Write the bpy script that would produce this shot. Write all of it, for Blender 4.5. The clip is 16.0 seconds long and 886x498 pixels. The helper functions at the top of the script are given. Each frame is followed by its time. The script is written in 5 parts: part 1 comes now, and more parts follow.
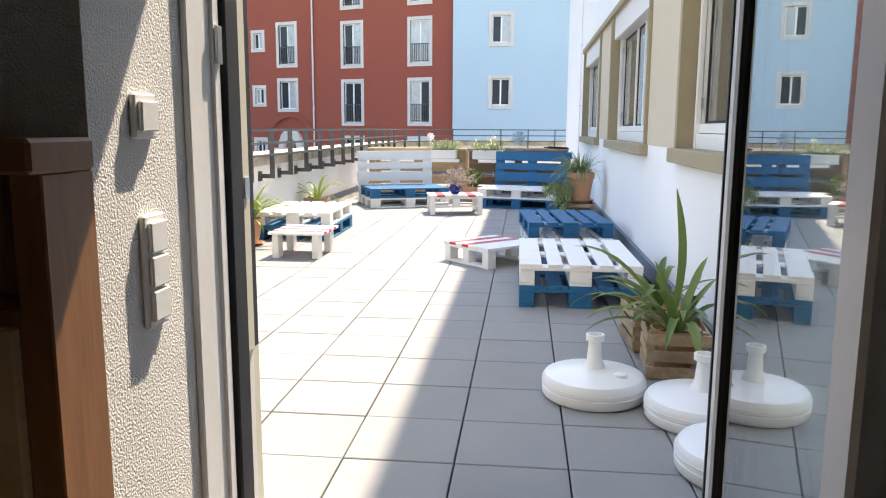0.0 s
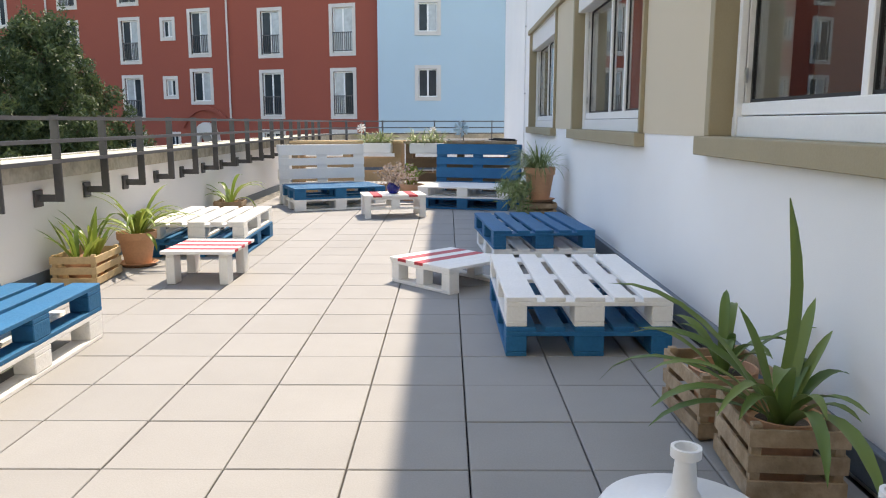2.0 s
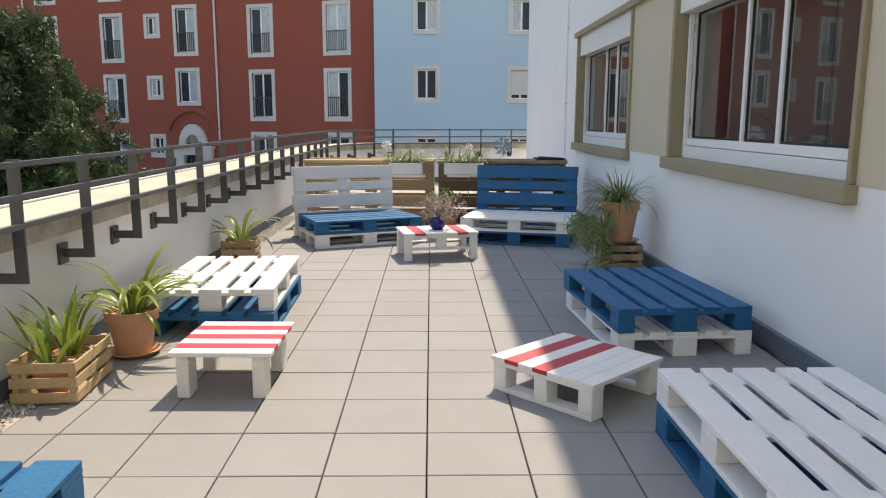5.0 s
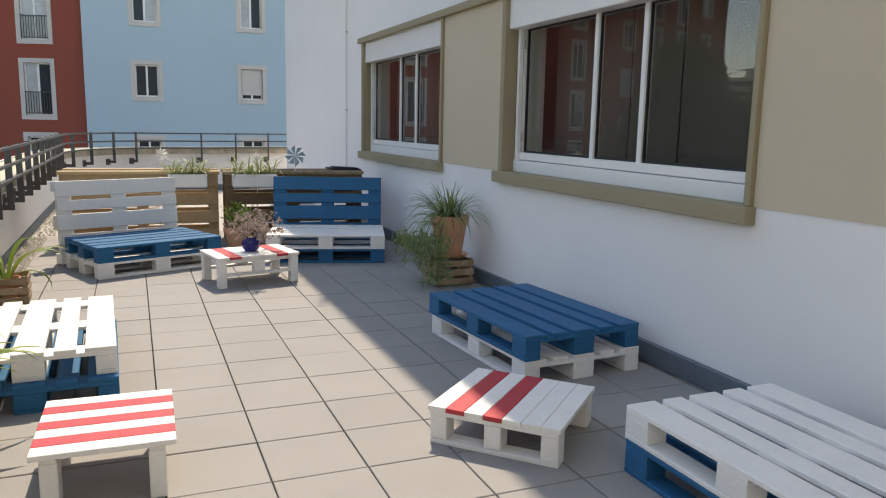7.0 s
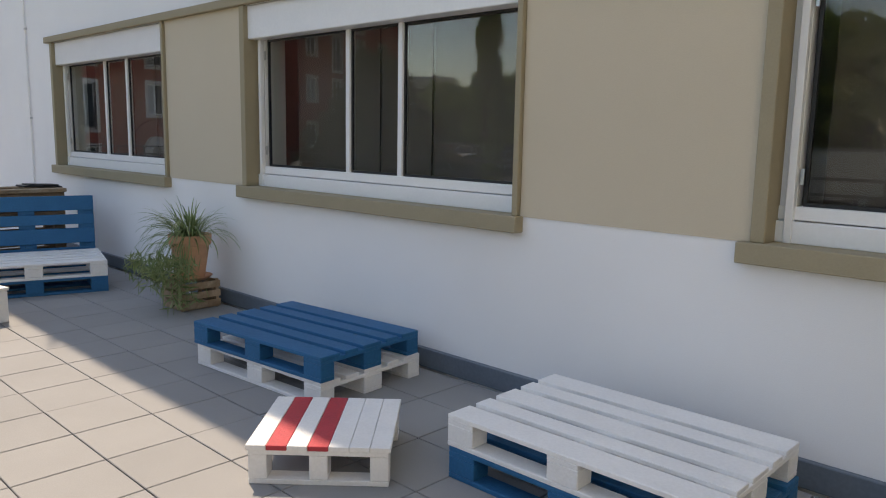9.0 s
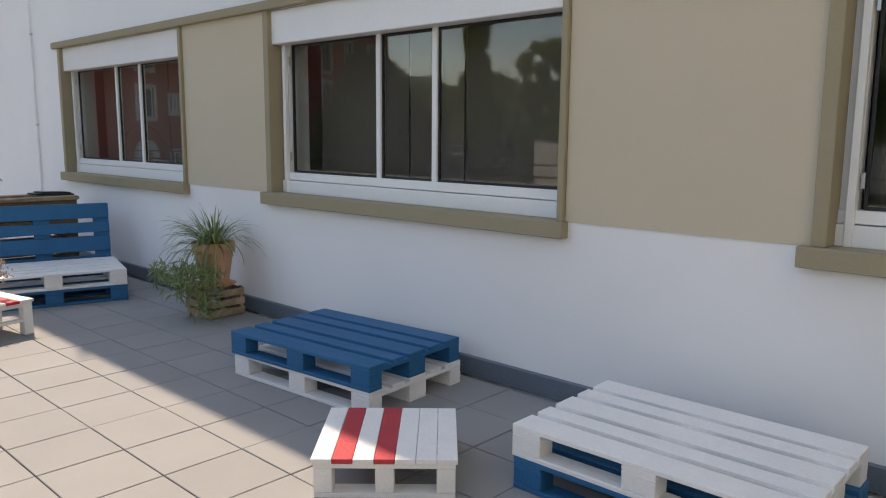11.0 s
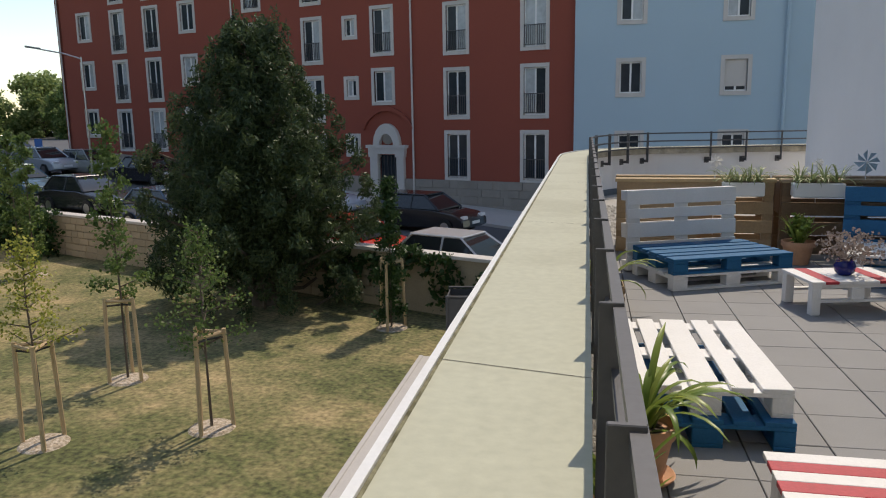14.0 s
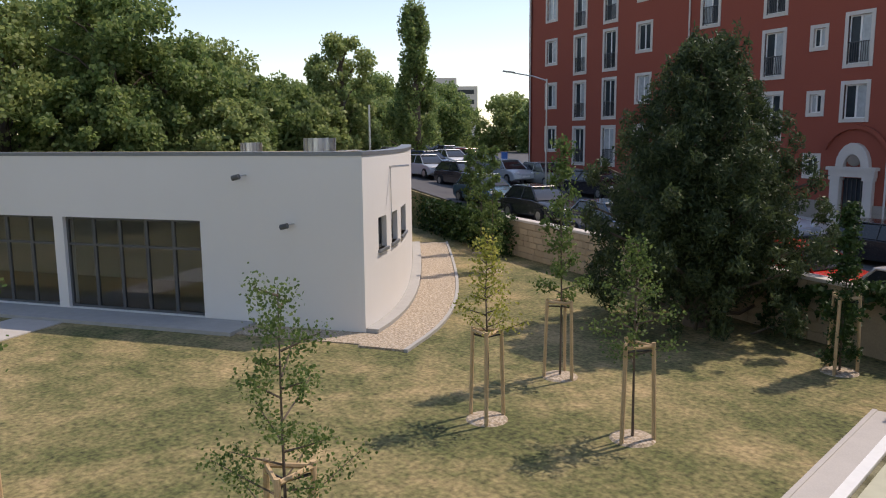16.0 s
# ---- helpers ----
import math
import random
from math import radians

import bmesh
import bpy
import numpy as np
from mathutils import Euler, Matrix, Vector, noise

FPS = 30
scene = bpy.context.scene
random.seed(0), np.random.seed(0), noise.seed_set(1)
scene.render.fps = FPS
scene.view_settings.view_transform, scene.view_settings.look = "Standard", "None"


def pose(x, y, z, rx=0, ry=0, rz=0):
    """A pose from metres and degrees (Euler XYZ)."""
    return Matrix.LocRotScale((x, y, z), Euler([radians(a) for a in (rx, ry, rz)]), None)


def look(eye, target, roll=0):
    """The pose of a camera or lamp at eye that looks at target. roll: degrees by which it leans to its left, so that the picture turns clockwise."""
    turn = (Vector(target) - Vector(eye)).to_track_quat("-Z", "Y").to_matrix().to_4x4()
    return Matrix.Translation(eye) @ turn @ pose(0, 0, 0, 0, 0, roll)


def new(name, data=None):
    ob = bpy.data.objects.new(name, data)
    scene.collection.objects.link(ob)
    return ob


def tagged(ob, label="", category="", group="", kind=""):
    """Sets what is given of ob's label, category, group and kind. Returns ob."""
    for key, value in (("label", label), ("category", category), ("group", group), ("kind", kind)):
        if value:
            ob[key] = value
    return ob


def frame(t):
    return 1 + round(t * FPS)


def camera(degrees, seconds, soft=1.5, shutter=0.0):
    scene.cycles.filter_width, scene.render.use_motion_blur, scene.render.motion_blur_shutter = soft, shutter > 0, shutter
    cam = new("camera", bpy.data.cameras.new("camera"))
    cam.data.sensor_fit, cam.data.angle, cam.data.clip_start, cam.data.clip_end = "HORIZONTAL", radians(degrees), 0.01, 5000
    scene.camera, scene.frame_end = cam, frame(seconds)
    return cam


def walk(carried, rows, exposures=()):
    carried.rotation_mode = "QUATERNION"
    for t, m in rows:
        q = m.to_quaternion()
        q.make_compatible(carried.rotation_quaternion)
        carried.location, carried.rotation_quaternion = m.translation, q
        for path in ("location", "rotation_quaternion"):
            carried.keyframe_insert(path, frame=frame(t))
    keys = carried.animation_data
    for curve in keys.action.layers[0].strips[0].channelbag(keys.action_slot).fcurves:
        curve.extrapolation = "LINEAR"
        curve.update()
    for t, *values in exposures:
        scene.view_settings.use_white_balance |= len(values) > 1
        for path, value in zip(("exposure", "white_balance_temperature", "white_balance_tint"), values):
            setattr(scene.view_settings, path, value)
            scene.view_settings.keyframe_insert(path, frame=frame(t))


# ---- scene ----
cam = camera(61.0, 16.0, soft=1.1)
PATH = [
    (0, (-0.039, 0.371, 1.166), (-0.247, 2.333, 0.85), 0.3),
    (0.5, (-0.146, 0.68, 1.184), (-0.338, 2.644, 0.858), 0.14),
    (1, (-0.222, 1.06, 1.186), (-0.375, 3.026, 0.856), -0.01),
    (1.5, (-0.288, 1.42, 1.132), (-0.384, 3.389, 0.801), 0.3),
    (2, (-0.333, 1.772, 1.112), (-0.344, 3.745, 0.78), 0.0),
    (2.5, (-0.347, 2.129, 1.117), (-0.332, 4.102, 0.792), 0.35),
    (3, (-0.436, 2.433, 1.131), (-0.419, 4.405, 0.8), 0.55),
    (3.5, (-0.543, 2.748, 1.219), (-0.53, 4.719, 0.881), 0.15),
    (4, (-0.682, 3.001, 1.276), (-0.677, 4.972, 0.938), 0.15),
    (6.5, (-1.701, 3.816, 1.411), (-1.283, 5.745, 1.086), 0.35),
    (7, (-1.919, 4.002, 1.428), (-1.167, 5.827, 1.1), 1.15),
    (7.5, (-2.087, 4.143, 1.45), (-1.109, 5.858, 1.133), 1.6),
    (8, (-2.224, 4.206, 1.462), (-0.983, 5.744, 1.158), 1.48),
    (8.5, (-2.296, 4.252, 1.48), (-0.895, 5.646, 1.179), 1.62),
    (11, (-2.54, 4.579, 1.527), (-1.094, 5.926, 1.223), 0.4),
    (11.5, (-2.632, 4.572, 1.554), (-1.386, 6.106, 1.251), 0.3),
    (12, (-2.705, 4.541, 1.575), (-1.821, 6.31, 1.277), 0.0),
    (12.5, (-2.774, 4.546, 1.578), (-2.185, 6.434, 1.287), -0.4),
    (13, (-2.866, 4.51, 1.6), (-2.595, 6.47, 1.313), -0.8),
    (13.5, (-2.953, 4.448, 1.611), (-2.991, 6.425, 1.309), -1.0),
    (14, (-3.024, 4.414, 1.6), (-3.395, 6.346, 1.244), -0.95),
    (14.5, (-3.051, 4.384, 1.599), (-3.707, 6.238, 1.232), -0.8),
    (15, (-3.069, 4.353, 1.595), (-3.995, 6.092, 1.254), -0.65),
    (15.5, (-3.054, 4.308, 1.595), (-4.204, 5.909, 1.259), -0.55),
    (16, (-3.071, 4.289, 1.594), (-4.429, 5.727, 1.296), -0.5),
]
walk(cam, [(t, look(eye, target, roll)) for t, eye, target, roll in PATH],
     exposures=[(0.0, 2.2, 8300, 13), (0.5, 2.06, 8300, 13), (1.0, 1.88, 8300, 13), (1.5, 1.74, 8300, 13), (2.5, 1.6, 8300, 12), (3.5, 1.43, 8300, 13), (4.0, 1.38, 8400, 13), (6.5, 1.14, 8800, 12), (8.5, 1.13, 8850, 14), (11.0, 1.18, 8900, 15), (12.0, 1.0, 8800, 14), (13.0, 0.74, 8350, 12), (13.5, 0.6, 8150, 12), (14.0, 0.36, 7900, 12), (15.0, 0.25, 7800, 14), (16.0, 0.45, 7800, 18)])

# ---- light ----
SUN_AZ, SUN_EL = 17.0, 56.0
world = bpy.data.worlds.new("sky")
scene.world = world
world.use_nodes = True
sky = world.node_tree.nodes.new("ShaderNodeTexSky")
sky.sky_type, sky.sun_disc = "NISHITA", False
sky.sun_elevation, sky.sun_rotation = radians(SUN_EL), radians(SUN_AZ)
sky.air_density, sky.dust_density, sky.ozone_density = 0.95, 0.3, 1.7
back = world.node_tree.nodes["Background"]
world.node_tree.links.new(sky.outputs[0], back.inputs[0])
back.inputs[1].default_value = 0.15
sun_data = bpy.data.lights.new("sun", "SUN")
sun_data.energy, sun_data.angle, sun_data.color = 2.28, radians(0.53), (1.0, 0.965, 0.92)
sun = new("sun", sun_data)
sa, se = radians(SUN_AZ), radians(SUN_EL)
sun.matrix_world = look((20 * math.sin(sa) * math.cos(se), 20 * math.cos(sa) * math.cos(se), 20 * math.sin(se)), (0, 0, 0))

# ---- materials ----
def material(name, color, rough=0.6, metal=0.0, vary=0.12, scale=6.0, fine=60.0, bump=0.15, rand=0.0, spec=0.5, second=None, mixat=0.5, stretch=(1, 1, 1), soft=0.08, crumble=0.6):
    """A procedural surface: base colour with coarse stains and fine grain, and relief."""
    m = bpy.data.materials.new(name)
    m.use_nodes = True
    nt = m.node_tree
    nd, ln = nt.nodes, nt.links.new
    b = nd["Principled BSDF"]
    b.inputs["Roughness"].default_value, b.inputs["Metallic"].default_value = rough, metal
    b.inputs["Specular IOR Level"].default_value = spec
    geo = nd.new("ShaderNodeNewGeometry")
    mp = nd.new("ShaderNodeVectorMath")
    mp.operation = "MULTIPLY"
    mp.inputs[1].default_value = stretch
    ln(geo.outputs["Position"], mp.inputs[0])
    info = nd.new("ShaderNodeObjectInfo")
    n1, n2 = nd.new("ShaderNodeTexNoise"), nd.new("ShaderNodeTexNoise")
    n1.inputs["Scale"].default_value, n2.inputs["Scale"].default_value = scale, fine
    n1.inputs["Detail"].default_value, n2.inputs["Detail"].default_value = 9, 3
    n1.inputs["Roughness"].default_value = crumble
    ln(mp.outputs[0], n1.inputs["Vector"])
    ln(mp.outputs[0], n2.inputs["Vector"])
    add = nd.new("ShaderNodeMath")
    add.operation = "ADD"
    ln(n1.outputs[0], add.inputs[0])
    ln(n2.outputs[0], add.inputs[1])
    rmul = nd.new("ShaderNodeMath")
    rmul.operation = "MULTIPLY_ADD"
    ln(info.outputs["Random"], rmul.inputs[0])
    rmul.inputs[1].default_value = rand
    ln(add.outputs[0], rmul.inputs[2])
    mr = nd.new("ShaderNodeMapRange")
    mr.inputs[1].default_value, mr.inputs[2].default_value = 0.6, 1.4 + rand
    mr.inputs[3].default_value, mr.inputs[4].default_value = 1 - vary, 1 + vary
    ln(rmul.outputs[0], mr.inputs[0])
    vm = nd.new("ShaderNodeVectorMath")
    vm.operation = "SCALE"
    if second:
        mix = nd.new("ShaderNodeMix")
        mix.data_type = "RGBA"
        ramp = nd.new("ShaderNodeMapRange")
        ramp.inputs[1].default_value, ramp.inputs[2].default_value = mixat - soft, mixat + soft
        ln(n1.outputs[0], ramp.inputs[0])
        ln(ramp.outputs[0], mix.inputs["Factor"])
        mix.inputs["A"].default_value, mix.inputs["B"].default_value = (*color, 1), (*second, 1)
        ln(mix.outputs["Result"], vm.inputs[0])
    else:
        vm.inputs[0].default_value = color
    ln(mr.outputs[0], vm.inputs["Scale"])
    ln(vm.outputs[0], b.inputs["Base Color"])
    if bump:
        bp = nd.new("ShaderNodeBump")
        bp.inputs["Strength"].default_value, bp.inputs["Distance"].default_value = bump, 0.01
        ln(n2.outputs[0], bp.inputs["Height"])
        ln(bp.outputs[0], b.inputs["Normal"])
    return m


def glass(name, tint=(0.9, 0.95, 0.93), rough=0.0):
    m = bpy.data.materials.new(name)
    m.use_nodes = True
    b = m.node_tree.nodes["Principled BSDF"]
    b.inputs["Base Color"].default_value = (*tint, 1)
    b.inputs["Roughness"].default_value, b.inputs["Transmission Weight"].default_value, b.inputs["IOR"].default_value = rough, 1.0, 1.5
    return m


def leafy(name, color, color2, thin=0.35, rough=0.5):
    """Leaves: two greens by island, a little light through them."""
    m = bpy.data.materials.new(name)
    m.use_nodes = True
    nd, ln = m.node_tree.nodes, m.node_tree.links.new
    b = nd["Principled BSDF"]
    b.inputs["Roughness"].default_value = rough
    b.inputs["Specular IOR Level"].default_value = 0.3
    geo = nd.new("ShaderNodeNewGeometry")
    mix = nd.new("ShaderNodeMix")
    mix.data_type = "RGBA"
    ln(geo.outputs["Random Per Island"], mix.inputs["Factor"])
    mix.inputs["A"].default_value, mix.inputs["B"].default_value = (*color, 1), (*color2, 1)
    ln(mix.outputs["Result"], b.inputs["Base Color"])
    tr = nd.new("ShaderNodeBsdfTranslucent")
    ln(mix.outputs["Result"], tr.inputs[0])
    ms = nd.new("ShaderNodeMixShader")
    ms.inputs[0].default_value = thin
    ln(b.outputs[0], ms.inputs[1])
    ln(tr.outputs[0], ms.inputs[2])
    ln(ms.outputs[0], nd["Material Output"].inputs["Surface"])
    return m


M_tile = material("concrete_tile", (0.265, 0.262, 0.258), 0.8, vary=0.13, scale=2.2, fine=160, bump=0.08, rand=0.35)
M_base = material("dark_joint_bed", (0.05, 0.05, 0.05), 0.95)
M_gravel = material("light_gravel", (0.42, 0.40, 0.37), 0.95, vary=0.35, scale=30, fine=90, bump=0.5)
M_pebble = material("pebble", (0.42, 0.40, 0.36), 0.9, vary=0.35, scale=9, fine=60, bump=0.1)
M_brownpebble = material("brown_gravel", (0.39, 0.30, 0.205), 0.95, vary=0.7, scale=14, fine=22, bump=0.9, second=(0.47, 0.40, 0.32), crumble=0.75)
M_white_wall = material("white_render", (0.82, 0.81, 0.80), 0.9, vary=0.05, scale=0.9, fine=220, bump=0.12)
M_rough_wall = material("rough_white_plaster", (0.76, 0.75, 0.73), 0.9, vary=0.06, scale=3, fine=210, bump=0.55)
M_beige = material("beige_render", (0.58, 0.495, 0.37), 0.9, vary=0.04, scale=1.3, fine=220, bump=0.12)
M_trim = material("olive_beige_trim", (0.33, 0.275, 0.18), 0.8, vary=0.07, scale=4, fine=120, bump=0.1)
M_strip = material("blue_grey_flashing", (0.12, 0.15, 0.18), 0.6, vary=0.15, scale=3, fine=50, bump=0.05)
M_cream = material("cream_parapet_render", (0.62, 0.60, 0.50), 0.9, vary=0.06, scale=1.6, fine=90, bump=0.12)
M_cap = material("cream_cap_sheet", (0.475, 0.475, 0.365), 0.78, vary=0.11, scale=0.9, fine=25, bump=0.08, second=(0.39, 0.385, 0.29), mixat=0.56)
M_capface = material("weathered_cap_concrete", (0.36, 0.33, 0.26), 0.9, vary=0.25, scale=5, fine=30, bump=0.2, second=(0.46, 0.42, 0.34))
M_capedge = material("white_metal_edge", (0.75, 0.75, 0.74), 0.45, vary=0.06)
M_rail = material("dark_grey_paint", (0.085, 0.085, 0.09), 0.5, metal=0.2, vary=0.12, scale=12, bump=0.03)
M_wpaint = material("white_painted_wood", (0.80, 0.79, 0.77), 0.55, vary=0.07, scale=5, fine=70, bump=0.25, rand=0.1, stretch=(1, 1, 1))
M_bpaint = material("blue_painted_wood", (0.008, 0.122, 0.265), 0.58, spec=0.3, vary=0.16, scale=6, fine=70, bump=0.25, rand=0.15)
M_red = material("red_painted_wood", (0.48, 0.035, 0.05), 0.5, vary=0.15, scale=9, fine=60, bump=0.2)
M_wood = material("weathered_wood", (0.41, 0.285, 0.165), 0.75, vary=0.25, scale=6, fine=45, bump=0.3, rand=0.5)
M_crate = material("worn_crate_wood", (0.30, 0.205, 0.125), 0.85, vary=0.3, scale=9, fine=50, bump=0.35, rand=0.6, second=(0.38, 0.28, 0.19))
M_lightwood = material("pale_wood", (0.50, 0.36, 0.20), 0.7, vary=0.2, scale=8, fine=45, bump=0.25, rand=0.4)
M_cabwood = material("dark_brown_wood", (0.27, 0.12, 0.045), 0.45, vary=0.2, scale=5, fine=40, bump=0.1, stretch=(1, 1, 0.15))
M_terra = material("terracotta", (0.57, 0.31, 0.185), 0.8, vary=0.14, scale=10, fine=60, bump=0.1, rand=0.2)
M_soil = material("soil", (0.06, 0.045, 0.03), 0.95, vary=0.3, bump=0.6)
M_plastic = material("white_plastic", (0.80, 0.80, 0.79), 0.35, vary=0.03, scale=8, fine=80, bump=0.02)
M_wframe = material("white_window_frame", (0.80, 0.80, 0.79), 0.35, vary=0.03, bump=0.02)
M_black = material("black_rubber", (0.015, 0.015, 0.016), 0.5, bump=0.02)
M_metal = material("brushed_metal", (0.55, 0.56, 0.57), 0.35, metal=1.0, vary=0.06, bump=0.03)
# interior gloom behind windows is put into this darkened wall colour
M_room = material("darkened_room_wall", (0.30, 0.28, 0.26), 0.9, vary=0.05)
M_roomwhite = material("white_room_wall", (0.74, 0.71, 0.66), 0.9, vary=0.04)
M_floorroom = material("room_floor", (0.34, 0.27, 0.20), 0.6, vary=0.1)
# dark brown backing that stands for the unlit room behind the terrace panes
M_gloom = material("dark_interior_backing", (0.16, 0.12, 0.10), 0.9, vary=0.08, scale=5, stretch=(14, 14, 0.2))
M_glass = glass("window_glass")
M_redfac = material("red_render", (0.31, 0.075, 0.048), 0.9, vary=0.06, scale=0.25, fine=30, bump=0.06)
M_bluefac = material("light_blue_render", (0.40, 0.53, 0.61), 0.9, vary=0.05, scale=0.3, fine=30, bump=0.06)
M_stone = material("pale_stone_trim", (0.60, 0.56, 0.52), 0.85, vary=0.08, scale=2, fine=40, bump=0.08)
M_plinth = material("grey_stone", (0.30, 0.265, 0.23), 0.9, vary=0.2, scale=2.5, fine=30, bump=0.3, rand=0.4)
M_farpane = material("dark_pane", (0.035, 0.045, 0.055), 0.12, vary=0.3, scale=0.7, fine=3, bump=0, spec=0.15)
M_farcurtain = material("pane_with_curtain", (0.42, 0.45, 0.47), 0.15, vary=0.25, scale=1.5, fine=5, bump=0, spec=0.6)
M_roof = material("roof_tiles", (0.25, 0.10, 0.06), 0.85, vary=0.2)
M_asphalt = material("asphalt", (0.10, 0.10, 0.105), 0.9, vary=0.15, scale=0.6, fine=60, bump=0.15)
M_pave = material("light_pavement", (0.50, 0.47, 0.44), 0.85, vary=0.1, scale=2, fine=40, bump=0.15)
M_kerb = material("concrete_kerb", (0.42, 0.41, 0.39), 0.9, vary=0.12, scale=4, fine=50)
M_gwall = material("sandstone", (0.40, 0.32, 0.22), 0.9, vary=0.25, scale=1.4, fine=25, bump=0.4, rand=0.5)
M_annex = material("annex_render", (0.80, 0.78, 0.75), 0.9, vary=0.03, scale=0.5, fine=80, bump=0.08)
M_greymetal = material("grey_flashing", (0.24, 0.26, 0.28), 0.5, metal=0.4, vary=0.08)
M_aframe = material("anthracite_frame", (0.09, 0.095, 0.10), 0.45, vary=0.08)
M_sedum = material("dry_roof_planting", (0.30, 0.17, 0.09), 0.95, vary=0.4, scale=3, fine=30, bump=0.6, second=(0.25, 0.24, 0.10))
M_bark = material("bark", (0.13, 0.10, 0.075), 0.9, vary=0.25, scale=10, fine=50, bump=0.5)
M_stake = material("stake_wood", (0.56, 0.40, 0.23), 0.8, vary=0.2, scale=8, fine=50, bump=0.2, rand=0.3)
M_grass = material("dry_lawn", (0.135, 0.145, 0.05), 0.95, vary=0.95, scale=0.5, fine=10, bump=1.0, second=(0.29, 0.215, 0.11), mixat=0.53, soft=0.12, crumble=0.76)
# planter wood: dark stain plus the shade over it, both in the colour
M_darkwood = material("stained_shaded_wood", (0.20, 0.125, 0.07), 0.8, vary=0.3, scale=6, fine=45, bump=0.3, rand=0.5)
M_moss = material("mossy_dirt", (0.10, 0.095, 0.05), 0.95, vary=0.5, scale=9, fine=60, bump=0.5, second=(0.2, 0.19, 0.12), mixat=0.5)
M_yew = leafy("dark_needles", (0.03, 0.055, 0.026), (0.11, 0.15, 0.06), 0.33)
M_leaf = leafy("tree_leaf", (0.08, 0.145, 0.04), (0.19, 0.26, 0.085), 0.5)
M_leafy2 = leafy("yellow_green_leaf", (0.27, 0.31, 0.06), (0.48, 0.45, 0.12), 0.55)
M_wood_leaf = leafy("woodland_leaf", (0.11, 0.19, 0.065), (0.32, 0.39, 0.14), 0.55)
M_wood_leaf2 = leafy("woodland_leaf_pale", (0.18, 0.26, 0.09), (0.40, 0.45, 0.18), 0.55)
M_ivy = leafy("ivy_leaf", (0.02, 0.055, 0.015), (0.06, 0.11, 0.03), 0.25)
M_strap = leafy("strap_leaf", (0.13, 0.22, 0.04), (0.32, 0.38, 0.09), 0.3, 0.35)
M_strap_dark = leafy("broad_strap_leaf", (0.10, 0.17, 0.045), (0.19, 0.25, 0.07), 0.25, 0.4)
M_spider = leafy("spider_plant_leaf", (0.14, 0.21, 0.07), (0.36, 0.41, 0.20), 0.3, 0.4)
M_dryflower = leafy("dry_flower", (0.30, 0.24, 0.20), (0.45, 0.38, 0.34), 0.3, 0.8)
M_bluepot = material("glossy_blue_glaze", (0.01, 0.015, 0.16), 0.15, vary=0.1)
M_tyre = material("tyre", (0.02, 0.02, 0.02), 0.8)
M_carglass = material("car_glass", (0.02, 0.025, 0.03), 0.05, vary=0.05, bump=0, spec=0.8)
M_pinblue = material("pale_blue_foil", (0.45, 0.58, 0.66), 0.3, vary=0.1)
M_sign = material("blue_sign", (0.03, 0.15, 0.45), 0.4)


def paint(name, color):
    m = material(name, color, 0.25, metal=0.1, vary=0.04, bump=0, spec=0.6)
    m.node_tree.nodes["Principled BSDF"].inputs["Coat Weight"].default_value = 0.6
    return m


# ---- mesh helpers ----
def box(bm, x0, y0, z0, x1, y1, z1, m=None):
    """One axis-aligned box in bm, moved by m."""
    vs = [Vector((x, y, z)) for z in (z0, z1) for x, y in ((x0, y0), (x1, y0), (x1, y1), (x0, y1))]
    vs = [bm.verts.new(m @ v if m else v) for v in vs]
    for f in ((3, 2, 1, 0), (4, 5, 6, 7), (0, 1, 5, 4), (1, 2, 6, 5), (2, 3, 7, 6), (3, 0, 4, 7)):
        bm.faces.new([vs[i] for i in f])
    return vs


def bevel(bm, width=0.004, seg=1):
    bmesh.ops.bevel(bm, geom=bm.edges[:], offset=width, segments=seg, affect="EDGES", clamp_overlap=True)
    return bm


def boxes(*dims, soft=0.0):
    bm = bmesh.new()
    for d in dims:
        box(bm, *d)
    if soft:
        bevel(bm, soft)
    return bm


def lathe(profile, n=28, bm=None, at=(0, 0, 0)):
    """A body of revolution from (radius, height) pairs."""
    bm = bm or bmesh.new()
    rings = []
    for r, z in profile:
        rings.append([bm.verts.new((at[0] + r * math.cos(2 * math.pi * i / n), at[1] + r * math.sin(2 * math.pi * i / n), at[2] + z)) for i in range(n)])
    for a, b in zip(rings, rings[1:]):
        for i in range(n):
            bm.faces.new((a[i], a[(i + 1) % n], b[(i + 1) % n], b[i]))
    bm.faces.new(rings[0][::-1])
    bm.faces.new(rings[-1])
    return bm


def tube(bm, pts, radius, n=6, taper=1.0):
    """A round bar along points."""
    rings = []
    pts = [Vector(p) for p in pts]
    for k, p in enumerate(pts):
        d = (pts[min(k + 1, len(pts) - 1)] - pts[max(k - 1, 0)]).normalized()
        u = d.orthogonal().normalized() if abs(d.z) > 0.9 else d.cross(Vector((0, 0, 1))).normalized()
        v = d.cross(u)
        r = radius * (1 + (taper - 1) * k / max(1, len(pts) - 1))
        rings.append([bm.verts.new(p + r * (math.cos(2 * math.pi * i / n) * u + math.sin(2 * math.pi * i / n) * v)) for i in range(n)])
    for a, b in zip(rings, rings[1:]):
        for i in range(n):
            bm.faces.new((a[i], a[(i + 1) % n], b[(i + 1) % n], b[i]))
    bm.faces.new(rings[0][::-1])
    bm.faces.new(rings[-1])
    return bm


